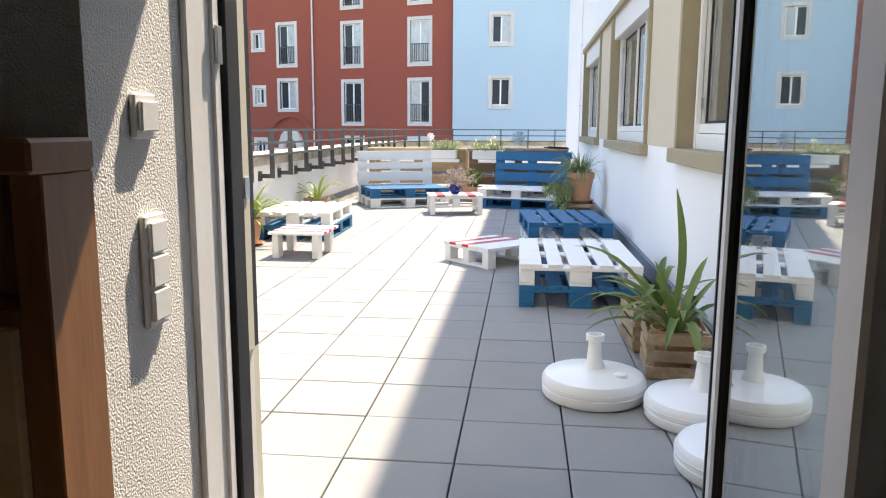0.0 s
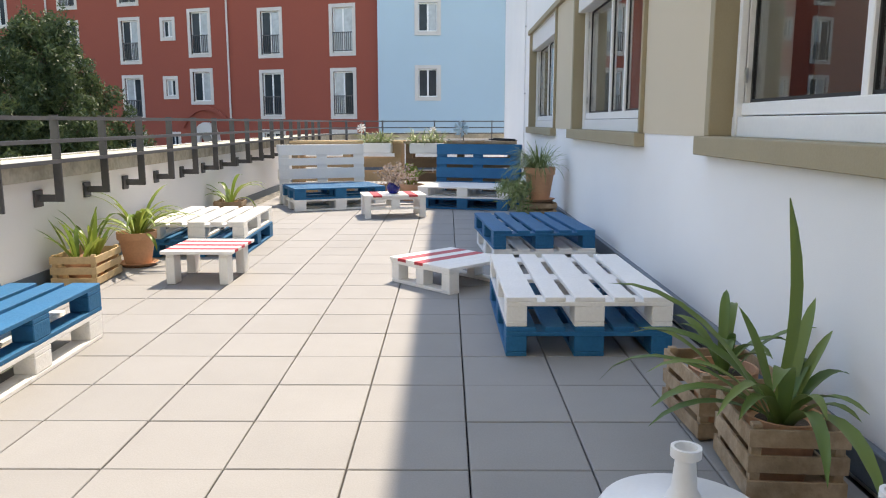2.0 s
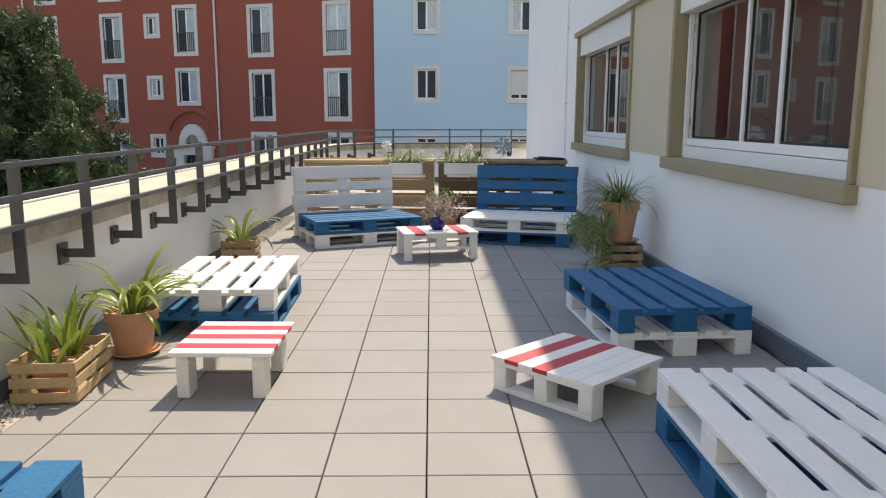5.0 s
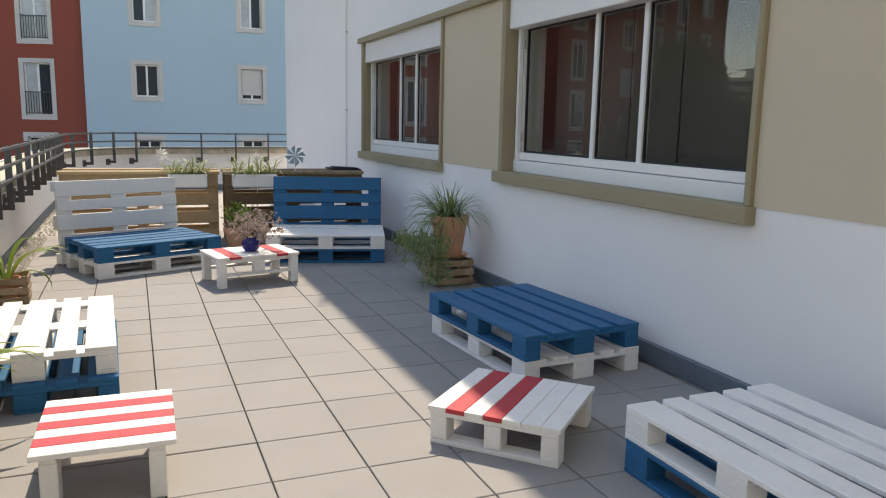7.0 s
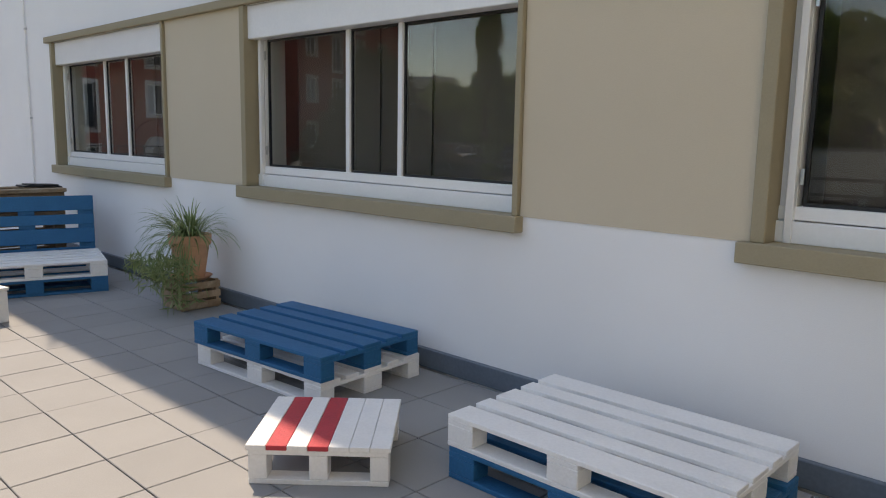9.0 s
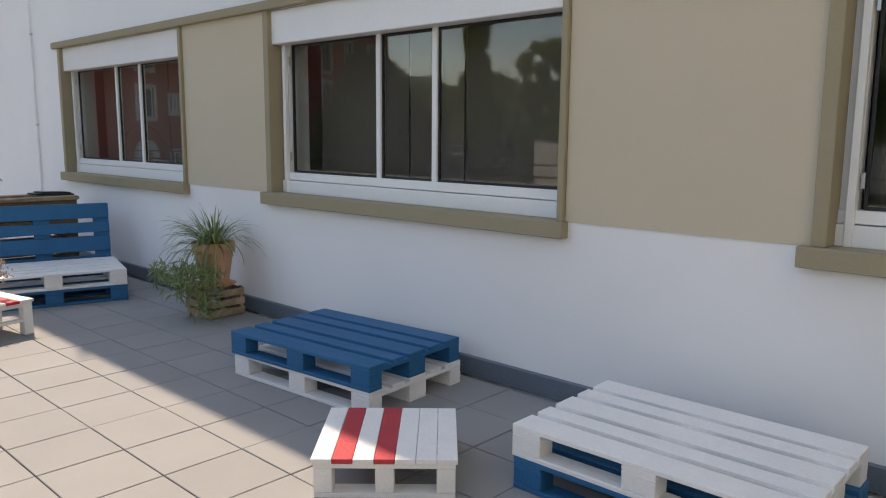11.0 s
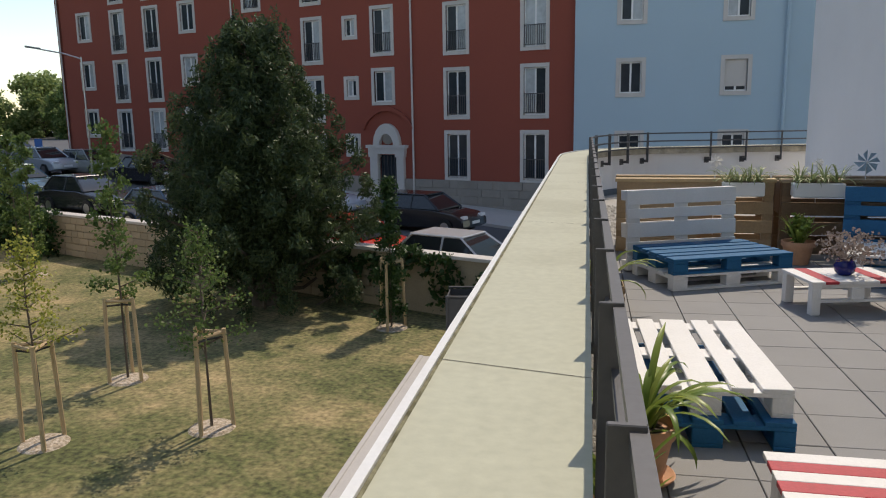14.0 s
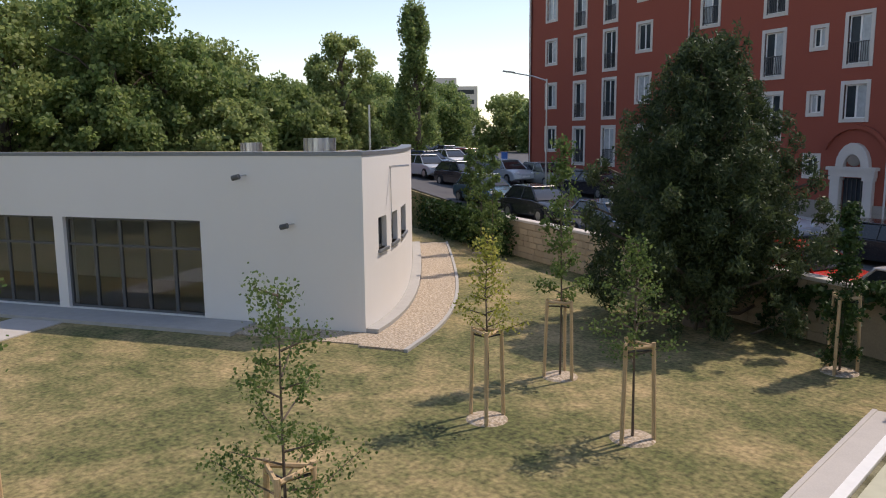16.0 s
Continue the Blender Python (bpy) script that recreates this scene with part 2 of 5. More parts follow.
def finish(bm, name, mat, smooth=False):
    bmesh.ops.recalc_face_normals(bm, faces=bm.faces[:])
    me = bpy.data.meshes.new(name)
    bm.to_mesh(me)
    bm.free()
    me.materials.append(mat)
    if smooth:
        me.shade_smooth()
        me.set_sharp_from_angle(angle=radians(40))
    return me


def part(name, bm, mat, parent=None, label="", smooth=False, at=None):
    """Links a bmesh, or a mesh already made, as one object under a thing or part."""
    me = bm if isinstance(bm, bpy.types.Mesh) else finish(bm, name, mat, smooth)
    ob = new(name, me)
    ob.parent = parent
    if at is not None:
        ob.matrix_basis = at
    if label:
        ob["label"] = label
    return ob


def thing(name, label, category, at=None, group="", kind=""):
    ob = new(name)
    ob.empty_display_size = 0.1
    if at is not None:
        ob.matrix_basis = at
    return tagged(ob, label, category, group, kind)


def structure(name, bm, mat, label, category, smooth=False, at=None):
    return tagged(part(name, bm, mat, None, smooth=smooth, at=at), label, category, kind="structure")


def wall_bm(width, z0, z1, thick, holes, place=None, steps=0):
    """A wall along s from 0 to width, front face at depth 0, with openings (s0, z0, s1, z1) right through it."""
    ss = sorted({0.0, width, *[h[0] for h in holes], *[h[2] for h in holes], *[width * i / steps for i in range(1, steps)]})
    zs = sorted({z0, z1, *[h[1] for h in holes], *[h[3] for h in holes]})
    place = place or (lambda s, d, z: (s, d, z))
    bm, memo = bmesh.new(), {}

    def v(i, j, d):
        if (i, j, d) not in memo:
            memo[i, j, d] = bm.verts.new(place(ss[i], thick * d, zs[j]))
        return memo[i, j, d]

    def solid(i, j):
        if not (0 <= i < len(ss) - 1 and 0 <= j < len(zs) - 1):
            return False
        s, z = (ss[i] + ss[i + 1]) / 2, (zs[j] + zs[j + 1]) / 2
        return not any(h[0] < s < h[2] and h[1] < z < h[3] for h in holes)

    for i in range(len(ss) - 1):
        for j in range(len(zs) - 1):
            if solid(i, j):
                bm.faces.new((v(i, j, 0), v(i + 1, j, 0), v(i + 1, j + 1, 0), v(i, j + 1, 0)))
                bm.faces.new((v(i, j + 1, 1), v(i + 1, j + 1, 1), v(i + 1, j, 1), v(i, j, 1)))
                for di, dj, a, b in ((-1, 0, (i, j), (i, j + 1)), (1, 0, (i + 1, j + 1), (i + 1, j)), (0, -1, (i + 1, j), (i, j)), (0, 1, (i, j + 1), (i + 1, j + 1))):
                    if not solid(i + di, j + dj):
                        bm.faces.new((v(*a, 0), v(*b, 0), v(*b, 1), v(*a, 1)))
    return bm


def leaf_mesh(name, points, size, mat, rng, droop=0.0, long=1.6):
    """Many small folded leaves at points, as one mesh."""
    n = len(points)
    d = rng.normal(size=(n, 3))
    d[:, 2] -= droop
    d /= np.linalg.norm(d, axis=1)[:, None]
    e = np.cross(d, rng.normal(size=(n, 3)))
    e /= np.linalg.norm(e, axis=1)[:, None]
    s = size * rng.uniform(0.6, 1.35, size=(n, 1))
    p = np.asarray(points)
    a, b = d * s * long / 2, e * s / 2
    vs = np.stack([p - a, p - 0.1 * a + b, p + a, p - 0.1 * a - b], axis=1).reshape(-1, 3)
    me = bpy.data.meshes.new(name)
    me.from_pydata(vs.tolist(), [], np.arange(4 * n).reshape(-1, 4).tolist())
    me.materials.append(mat)
    return me


def blob_points(rng, blobs, n, shell=0.55):
    """Points in a group of ellipsoids (x, y, z, rx, ry, rz), thicker towards their skins."""
    w = np.array([b[3] * b[4] * b[5] for b in blobs])
    pick = rng.choice(len(blobs), n, p=w / w.sum())
    d = rng.normal(size=(n, 3))
    d /= np.linalg.norm(d, axis=1)[:, None]
    r = rng.uniform(shell, 1.0, size=(n, 1)) * rng.uniform(0.85, 1.1, size=(n, 1))
    bl = np.array(blobs)
    return bl[pick, :3] + d * r * bl[pick, 3:]


def blades(n, length, width, rng, lo=30, hi=80, b0=30, b1=110, mat=None, name="leaves", steps=8, spread=0.05, around=(0, 6.283)):
    """Long arching strap leaves from a root: lo to hi is the rise at the foot, b0 to b1 the bend along the leaf, in degrees."""
    bm = bmesh.new()
    for i in range(n):
        a = rng.uniform(*around)
        L = length * rng.uniform(0.6, 1.1)
        w = width * rng.uniform(0.7, 1.15)
        out = Vector((math.cos(a), math.sin(a), 0))
        side = Vector((-math.sin(a), math.cos(a), 0))
        sway = side * rng.uniform(-0.25, 0.25)
        p = out * rng.uniform(0, spread)
        ang, bend = radians(rng.uniform(lo, hi)), radians(rng.uniform(b0, b1))
        prev = None
        for k in range(steps + 1):
            f = k / steps
            ww = w * (0.5 + 1.1 * f) * (1 - f ** 3.5) + 0.001
            lift = Vector((0, 0, ww * 0.2))
            c = [bm.verts.new(p + side * ww / 2 + lift), bm.verts.new(p), bm.verts.new(p - side * ww / 2 + lift)]
            if prev:
                bm.faces.new((prev[0], prev[1], c[1], c[0]))
                bm.faces.new((prev[1], prev[2], c[2], c[1]))
            prev = c
            p = p + (out * math.cos(ang) + Vector((0, 0, 1)) * math.sin(ang) + sway * f) * L / steps
            ang -= bend / steps * (0.5 + f)
    me = bpy.data.meshes.new(name)
    bm.to_mesh(me)
    bm.free()
    me.materials.append(mat)
    me.shade_smooth()
    return me

# ---- terrace structure ----
WX = 1.0          # face of the building along the terrace
WTOP = 7.5
Y0, Y1 = 2.3, 19.6
OPEN = [(11.175, 13.95), (6.975, 9.75), (2.795, 5.57)]
ZS, ZT = 1.04, 2.47

wall_place = lambda s, d, z: (WX + d, Y0 + s, z)
holes = [(a - Y0, ZS, b - Y0, ZT) for a, b in OPEN]
structure("wall_east", wall_bm(Y1 - Y0, -3.4, WTOP, 0.36, holes, wall_place), M_white_wall, "white rendered house wall along the roof terrace", "wall")
structure("wall_east_return", boxes((WX + 0.36, Y1 - 0.36, -3.4, 9.0, Y1, WTOP)), M_white_wall, "white rendered end wall of the house", "wall")
# beige panels between the windows, with the olive band above
for i, (a, b) in enumerate([(9.815, 11.135), (5.635, 6.935)]):
    structure(f"wall_panel_{i + 1}", boxes((WX - 0.006, a, ZS + 0.0, WX, b, ZT)), M_beige, "beige painted render panel between two windows", "wall panel")
structure("wall_panel_3", boxes((WX - 0.006, Y0, ZS, WX, 2.75, ZT)), M_beige, "beige painted render panel beside a window", "wall panel")
structure("trim", boxes((WX - 0.05, Y0, ZT, WX, 14.15, ZT + 0.07), soft=0.006), M_trim, "olive beige band running above the windows", "trim")
structure("baseboard", boxes((WX - 0.035, Y0, 0.0, WX, 14.6, 0.125), soft=0.004), M_strip, "blue grey flashing strip along the foot of the wall", "baseboard")
pipe = thing("rain_pipe", "thin white cable pipe clipped to the house wall", "pipe")
part("pipe", tube(bmesh.new(), [(WX - 0.02, 14.85, 0.2), (WX - 0.02, 14.85, 8.0)], 0.013, 8), M_white_wall, pipe, smooth=True)
clip_bm = finish(boxes((-0.03, -0.02, -0.012, 0.0, 0.02, 0.012)), "clip", M_metal)
for k in range(7):
    part("clip", clip_bm, None, pipe, at=pose(WX, 14.85, 0.5 + 1.1 * k))


def terrace_window(i, a, b):
    w = thing(f"window_{i}", "wide white window with three panes and a roller shutter box", "window", kind="structure")
    part("window_sill", boxes((WX - 0.07, a - 0.055, ZS - 0.09, WX + 0.12, b + 0.11, ZS + 0.004), soft=0.004), M_trim, w, "olive beige window sill")
    for y0, y1 in ((a - 0.036, a + 0.004), (b - 0.004, b + 0.062)):
        part("surround", boxes((WX - 0.035, y0, ZS + 0.004, WX + 0.12, y1, ZT - 0.002), soft=0.004), M_trim, w, "olive beige reveal")
    x = WX + 0.11
    part("shutter_box", boxes((WX + 0.005, a, 2.21, x + 0.12, b, ZT - 0.005), soft=0.006), M_wframe, w, "white roller shutter box")
    part("lower_panel", boxes((x - 0.03, a, ZS + 0.003, x + 0.07, b, 1.14), (x - 0.012, a, 1.145, x + 0.07, b, 1.205), soft=0.004), M_wframe, w)
    for y in (a, b - 0.075):
        part("shutter_guide", boxes((x - 0.04, y, ZS + 0.003, x - 0.005, y + 0.035, 2.21), (x, y, ZS + 0.003, x + 0.07, y + 0.075, 2.21), soft=0.003), M_wframe, w)
    part("hinge", boxes((x - 0.012, b - 0.10, 1.30, x, b - 0.085, 1.37), (x - 0.012, b - 0.10, 2.05, x, b - 0.085, 2.12)), M_metal, w)
    cuts = [a + 0.075, a + 1.095, a + 1.645, b - 0.075]
    for y in cuts[1:3]:
        part("mullion", boxes((x, y - 0.022, 1.20, x + 0.06, y + 0.022, 2.21), soft=0.004), M_wframe, w)
    for y0, y1 in zip(cuts, cuts[1:]):
        part("gasket", boxes((x + 0.018, y0 + 0.02, 1.205, x + 0.04, y0 + 0.035, 2.21), (x + 0.018, y1 - 0.035, 1.205, x + 0.04, y1 - 0.02, 2.21), (x + 0.018, y0 + 0.035, 1.205, x + 0.04, y1 - 0.035, 1.222), (x + 0.018, y0 + 0.035, 2.195, x + 0.04, y1 - 0.035, 2.21)), M_black, w)
        p = part("pane", boxes((x + 0.024, y0 + 0.034, 1.22, x + 0.03, y1 - 0.034, 2.197)), M_glass, w, "clear reflecting glass")
        p.visible_shadow = False
        # added dark sheet behind each pane, in place of interior shade
        q = part("curtain", boxes((x + 0.32, y0 + 0.01, 1.0, x + 0.33, y1 - 0.01, 2.5)), M_gloom, w, "dark sheet standing for the unlit interior")


for i, (a, b) in enumerate(OPEN):
    terrace_window(i + 1, a, b)
# closed box in the darkened colour, so the panes look into gloom
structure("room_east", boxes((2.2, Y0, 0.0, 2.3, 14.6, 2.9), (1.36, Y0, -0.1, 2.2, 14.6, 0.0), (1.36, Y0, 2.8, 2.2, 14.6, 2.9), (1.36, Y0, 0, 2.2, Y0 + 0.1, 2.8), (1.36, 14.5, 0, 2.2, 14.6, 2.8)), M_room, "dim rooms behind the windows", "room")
structure("roof_east", boxes((WX - 0.0, Y0 - 6, WTOP, 9.0, Y1, WTOP + 0.2)), M_greymetal, "flat roof of the house", "roof")

# floor: bed, gravel, parapet
structure("floor", boxes((-3.3, 1.6, -0.35, WX, 21.5, -0.04)), M_base, "dark bed of the terrace slabs", "floor")
structure("gravel_bed", boxes((-3.2, 14.07, -0.04, WX, 20.6, -0.015), (-3.2, 2.3, -0.04, -2.915, 14.07, -0.004)), M_gravel, "light gravel beside the slabs", "gravel")
rng = np.random.default_rng(5)
gp = np.vstack([np.c_[rng.uniform(-3.1, -1.2, 2600), rng.uniform(14.1, 17.5, 2600), np.full(2600, -0.005)], np.c_[rng.uniform(-3.1, -2.92, 5200), rng.uniform(2.6, 14.0, 5200), rng.uniform(-0.006, 0.004, 5200)]])
bmv, bmf = [], []
for p in gp:
    s = rng.uniform(0.008, 0.02, 3)
    k = len(bmv)
    bmv += [tuple(p + np.array(o) * s) for o in ((1, 0, 0), (0, 1, 0), (-1, 0, 0), (0, -1, 0), (0, 0, 0.8), (0, 0, -0.6))]
    bmf += [(k, k + 1, k + 4), (k + 1, k + 2, k + 4), (k + 2, k + 3, k + 4), (k + 3, k, k + 4)]
me = bpy.data.meshes.new("pebbles")
me.from_pydata(bmv, [], bmf)
me.materials.append(M_pebble)
tagged(new("pebbles", me), "loose light grey pebbles along the parapet", "gravel", kind="stuff")

# parapet follows the terrace edge and bends round at the far end
LINE = [(-3.0, 2.3), (-3.0, 17.4)] + [(-1.3 - 1.7 * math.cos(radians(a)), 17.4 + 2.5 * math.sin(radians(a))) for a in range(8, 81, 8)] + [(-0.6, 20.05), (0.6, 20.4), (2.0, 20.65), (9.0, 21.2)]


def along(line, off, z):
    """The line moved outwards (to the left of its run) by off."""
    out = []
    for i, p in enumerate(line):
        a, b = line[max(i - 1, 0)], line[min(i + 1, len(line) - 1)]
        d = Vector((b[0] - a[0], b[1] - a[1])).normalized()
        out.append(Vector((p[0] - d.y * off, p[1] + d.x * off, z)))
    return out


def ribbon(line, section):
    """A closed section of (outward, height) pairs swept along a line."""
    bm = bmesh.new()
    runs = [[bm.verts.new(v) for v in along(line, o, z)] for o, z in section]
    n = len(section)
    for k in range(n):
        for a, b, c, d in zip(runs[k], runs[k][1:], runs[(k + 1) % n][1:], runs[(k + 1) % n]):
            bm.faces.new((a, b, c, d))
    bm.faces.new([r[0] for r in runs])
    bm.faces.new([r[-1] for r in runs][::-1])
    return bm


structure("parapet_wall", ribbon(LINE, [(0.12, -3.4), (0.42, -3.4), (0.42, 0.734), (0.12, 0.734)]), M_white_wall, "white rendered parapet wall of the terrace", "parapet")
structure("parapet_cap", ribbon(LINE, [(0.0, 0.837), (0.46, 0.837), (0.46, 0.85), (0.0, 0.847)]), M_cap, "cream sheet capping of the parapet", "parapet cap")
structure("parapet_slab", ribbon(LINE, [(0.02, 0.735), (0.45, 0.735), (0.45, 0.836), (0.02, 0.836)]), M_capface, "weathered concrete slab under the parapet cap", "parapet slab")
structure("parapet_upstand", ribbon(LINE, [(0.105, -0.03), (0.119, -0.03), (0.119, 0.1), (0.105, 0.1)]), M_strip, "dark sealing strip at the foot of the parapet", "strip")
structure("parapet_edge", ribbon(LINE, [(0.462, 0.70), (0.486, 0.70), (0.488, 0.862), (0.462, 0.862)]), M_capedge, "white metal drip edge of the parapet cap", "parapet edge")
structure("cap_dirt_line", ribbon(LINE, [(0.452, 0.848), (0.461, 0.848), (0.461, 0.8535), (0.452, 0.852)]), M_moss, "mossy dirt along the drip edge of the cap", "dirt")
seam = bmesh.new()
for y in (3.5, 6.5, 9.5, 12.5, 15.5):
    q = [seam.verts.new(v) for v in ((-3.46, y + 0.1, 0.8515), (-3.0, y, 0.8485), (-3.0, y + 0.004, 0.8485), (-3.46, y + 0.104, 0.8515))]
    seam.faces.new(q)
structure("cap_seam", seam, M_base, "dark joints across the parapet cap", "joint")

# railing
rail = thing("railing", "dark grey steel railing fixed inside the parapet", "railing")
RX = 0.055
for z in (1.14, 0.99, 0.855):
    part("rail", ribbon(LINE[:-1], [(-RX - 0.015, z - 0.013), (-RX + 0.013, z - 0.013), (-RX + 0.013, z + 0.013), (-RX - 0.015, z + 0.013)]), M_rail, rail)
post_me = finish(boxes((-0.045, -0.007, 0.58, 0.013, 0.007, 1.162), (-0.156, -0.007, 0.58, -0.045, 0.007, 0.63), (-0.174, -0.05, 0.545, -0.156, 0.05, 0.66), soft=0.002), "post", M_rail)
spots = [(-3.0, 6.85 + 0.7 * k, 0.0) for k in range(-6, 16)]
for k, a in enumerate((20, 38, 55, 70)):
    spots.append((-1.3 - 1.7 * math.cos(radians(a)), 17.4 + 2.5 * math.sin(radians(a)), -a * 0.75))
spots += [(-0.65, 20.03, -70.0), (0.05, 20.24, -74.0), (0.75, 20.44, -78.0), (1.4, 20.55, -80.0)]
for x, y, a in spots:
    part("post", post_me, None, rail, at=pose(x, y, 0, 0, 0, a) @ Matrix.Translation((RX, 0, 0)))

# ---- door wall and the room behind it ----
DX0, DX1, DI, DO = -0.72, 0.47, 1.5, 2.3
structure("wall_south_left", boxes((-2.6, DI, 0.0, DX0, DO - 0.12, 3.0)), M_rough_wall, "white rough plaster wall beside the terrace door", "wall")
structure("wall_south_left_outside", boxes((-5.2, DO - 0.12, -3.4, DX0 - 0.03, DO, WTOP)), M_cream, "cream rendered outer wall beside the door", "wall")
structure("wall_south_right", boxes((DX1, DI, 0.0, 2.2, DO - 0.05, 3.0)), M_rough_wall, "white plaster wall beside the door hinge", "wall")
structure("wall_south_upper", boxes((-2.6, DI, 3.0, 2.2, DO - 0.12, WTOP), (DX0, DI, 2.3, DX1, DO - 0.12, 3.0), (DX0 - 0.03, DO - 0.12, 2.3, WX, DO, WTOP)), M_white_wall, "white wall above the terrace door", "wall")
structure("wall_room", boxes((-2.7, -2.2, 0.0, -2.6, DI, 2.7), (2.2, -2.2, 0.0, 2.3, DO, 2.7), (-2.7, -2.3, 0.0, 2.3, -2.2, 2.7)), M_roomwhite, "plain walls of the room", "wall")
structure("ceiling", boxes((-2.7, -2.3, 2.7, 2.3, DI, 2.8)), M_white_wall, "white room ceiling", "ceiling")
structure("floor_room", boxes((-2.7, -2.3, -0.12, 2.3, 2.06, -0.01)), M_floorroom, "brown room floor", "floor")
structure("door_threshold", boxes((DX0, 1.95, -0.008, DX1, 2.16, 0.03), soft=0.005), M_metal, "metal threshold of the terrace door", "threshold")

jamb = thing("door_frame", "white door frame with black seals and a shutter guide", "door frame", kind="structure")
part("jamb", boxes((DX0, 1.84, 0.0, DX0 + 0.014, 2.0, 2.3), (DX0, 1.95, 0.0, DX0 + 0.022, 1.985, 2.3), soft=0.003), M_wframe, jamb)
part("seal", boxes((DX0 + 0.002, 2.001, 0.03, DX0 + 0.03, 2.075, 2.3), soft=0.003), M_black, jamb, "black rubber seal")
part("shutter_guide", boxes((DX0 - 0.03, 2.077, 0.62, DX0 + 0.022, 2.135, 2.3), (DX0 - 0.03, 2.137, 0.62, DX0 + 0.01, 2.19, 2.3), soft=0.003), M_cream, jamb, "cream roller shutter guide")
part("guide_slot", boxes((DX0 + 0.0105, 2.142, 0.62, DX0 + 0.016, 2.175, 2.3)), M_black, jamb)
part("latch_plate", boxes((DX0 + 0.0225, 2.09, 1.0, DX0 + 0.028, 2.12, 1.05), (DX0 + 0.023, 1.955, 1.30, DX0 + 0.03, 1.98, 1.38), soft=0.001), M_metal, jamb)
part("jamb_right", boxes((DX1 - 0.05, 1.9, 0.0, DX1, 2.1, 2.3), soft=0.004), M_wframe, jamb)
part("lintel", boxes((DX0 + 0.03, 1.9, 2.24, DX1 - 0.05, 2.08, 2.3), soft=0.004), M_wframe, jamb)

leaf = thing("glass_door", "open glazed terrace door with a white frame", "door", at=pose(0.415, 2.02, 0.02, 0, 0, -97.9))
LW = 1.02
for n, d in (("stile", (0, -0.03, 0, 0.075, 0.03, 2.17)), ("stile", (LW - 0.09, -0.03, 0, LW, 0.03, 2.17)), ("bottom_rail", (0.075, -0.03, 0, LW - 0.09, 0.03, 0.1)), ("top_rail", (0.075, -0.03, 2.08, LW - 0.09, 0.03, 2.17))):
    part(n, boxes(d, soft=0.006), M_wframe, leaf)
part("seal", boxes((-0.006, -0.034, 0.0, 0.012, 0.034, 2.17), (0.075, -0.024, 0.1, 0.085, 0.024, 2.08), (LW - 0.1, -0.024, 0.1, LW - 0.09, 0.024, 2.08)), M_black, leaf)
for y in (-0.014, 0.008):
    pp = part("pane", boxes((0.085, y, 0.1, LW - 0.1, y + 0.006, 2.08)), M_glass, leaf, "clear reflecting glass")
    pp.visible_shadow = False
hb = boxes((LW - 0.06, 0.03, 0.72, LW - 0.035, 0.04, 0.88), soft=0.003)
tube(hb, [(LW - 0.047, 0.04, 0.84), (LW - 0.047, 0.085, 0.84), (LW - 0.17, 0.09, 0.84)], 0.01, 8)
part("handle", hb, M_metal, leaf, "brushed metal lever handle", smooth=True)

# light switches on the reveal, wooden cabinet
for k, (y, z0, z1, rockers) in enumerate(((1.665, 1.145, 1.225, 1), (1.675, 0.80, 1.01, 3))):
    sw = thing("light_switch", "white plastic rocker switch plate on plaster" if rockers == 1 else "white plastic plate of three rocker switches", "switch", group="switches beside the door")
    part("plate", boxes((DX0, y - 0.04, z0, DX0 + 0.012, y + 0.04, z1), soft=0.004), M_plastic, sw)
    h = (z1 - z0 - 0.02) / rockers
    for r in range(rockers):
        bmr = boxes((DX0 + 0.012, y - 0.031, z0 + 0.013 + h * r, DX0 + 0.021, y + 0.031, z0 + 0.007 + h * (r + 1)), soft=0.003)
        part("rocker", bmr, M_plastic, sw)
cab = thing("cabinet", "dark brown wooden cabinet with an open shelf", "cabinet", at=pose(-0.71, 1.36, 0))
part("body", boxes((-0.9, 0.0, 0.0, -0.05, 0.13, 0.90), soft=0.003), M_cabwood, cab)
part("back_panel", boxes((-0.9, 0.11, 0.90, -0.05, 0.13, 1.10)), M_cabwood, cab)
for x in (-0.95, -0.05):
    part("side_panel", boxes((x, 0.0, 0.0, x + 0.05, 0.13, 1.10), soft=0.003), M_cabwood, cab)
part("top", boxes((-0.97, -0.03, 1.10, 0.005, 0.13, 1.15), soft=0.006), M_cabwood, cab)
part("door", boxes((-0.88, -0.02, 0.05, -0.05, 0.0, 0.88), (-0.80, -0.028, 0.13, -0.13, -0.02, 0.80), soft=0.004), M_lightwood, cab, "lighter brown panelled door")
bowl = tagged(part("bowl", lathe([(0.05, 0), (0.075, 0.005), (0.08, 0.05), (0.07, 0.055), (0.065, 0.02)], 16), M_cabwood, None, at=pose(-0.90, 1.41, 1.15), smooth=True), "small dark bowl on the cabinet", "bowl")

# ---- pallet furniture ----
PAL_X = [(-0.4, -0.255), (-0.215, -0.115), (-0.0725, 0.0725), (0.115, 0.215), (0.255, 0.4)]
PAL = {}


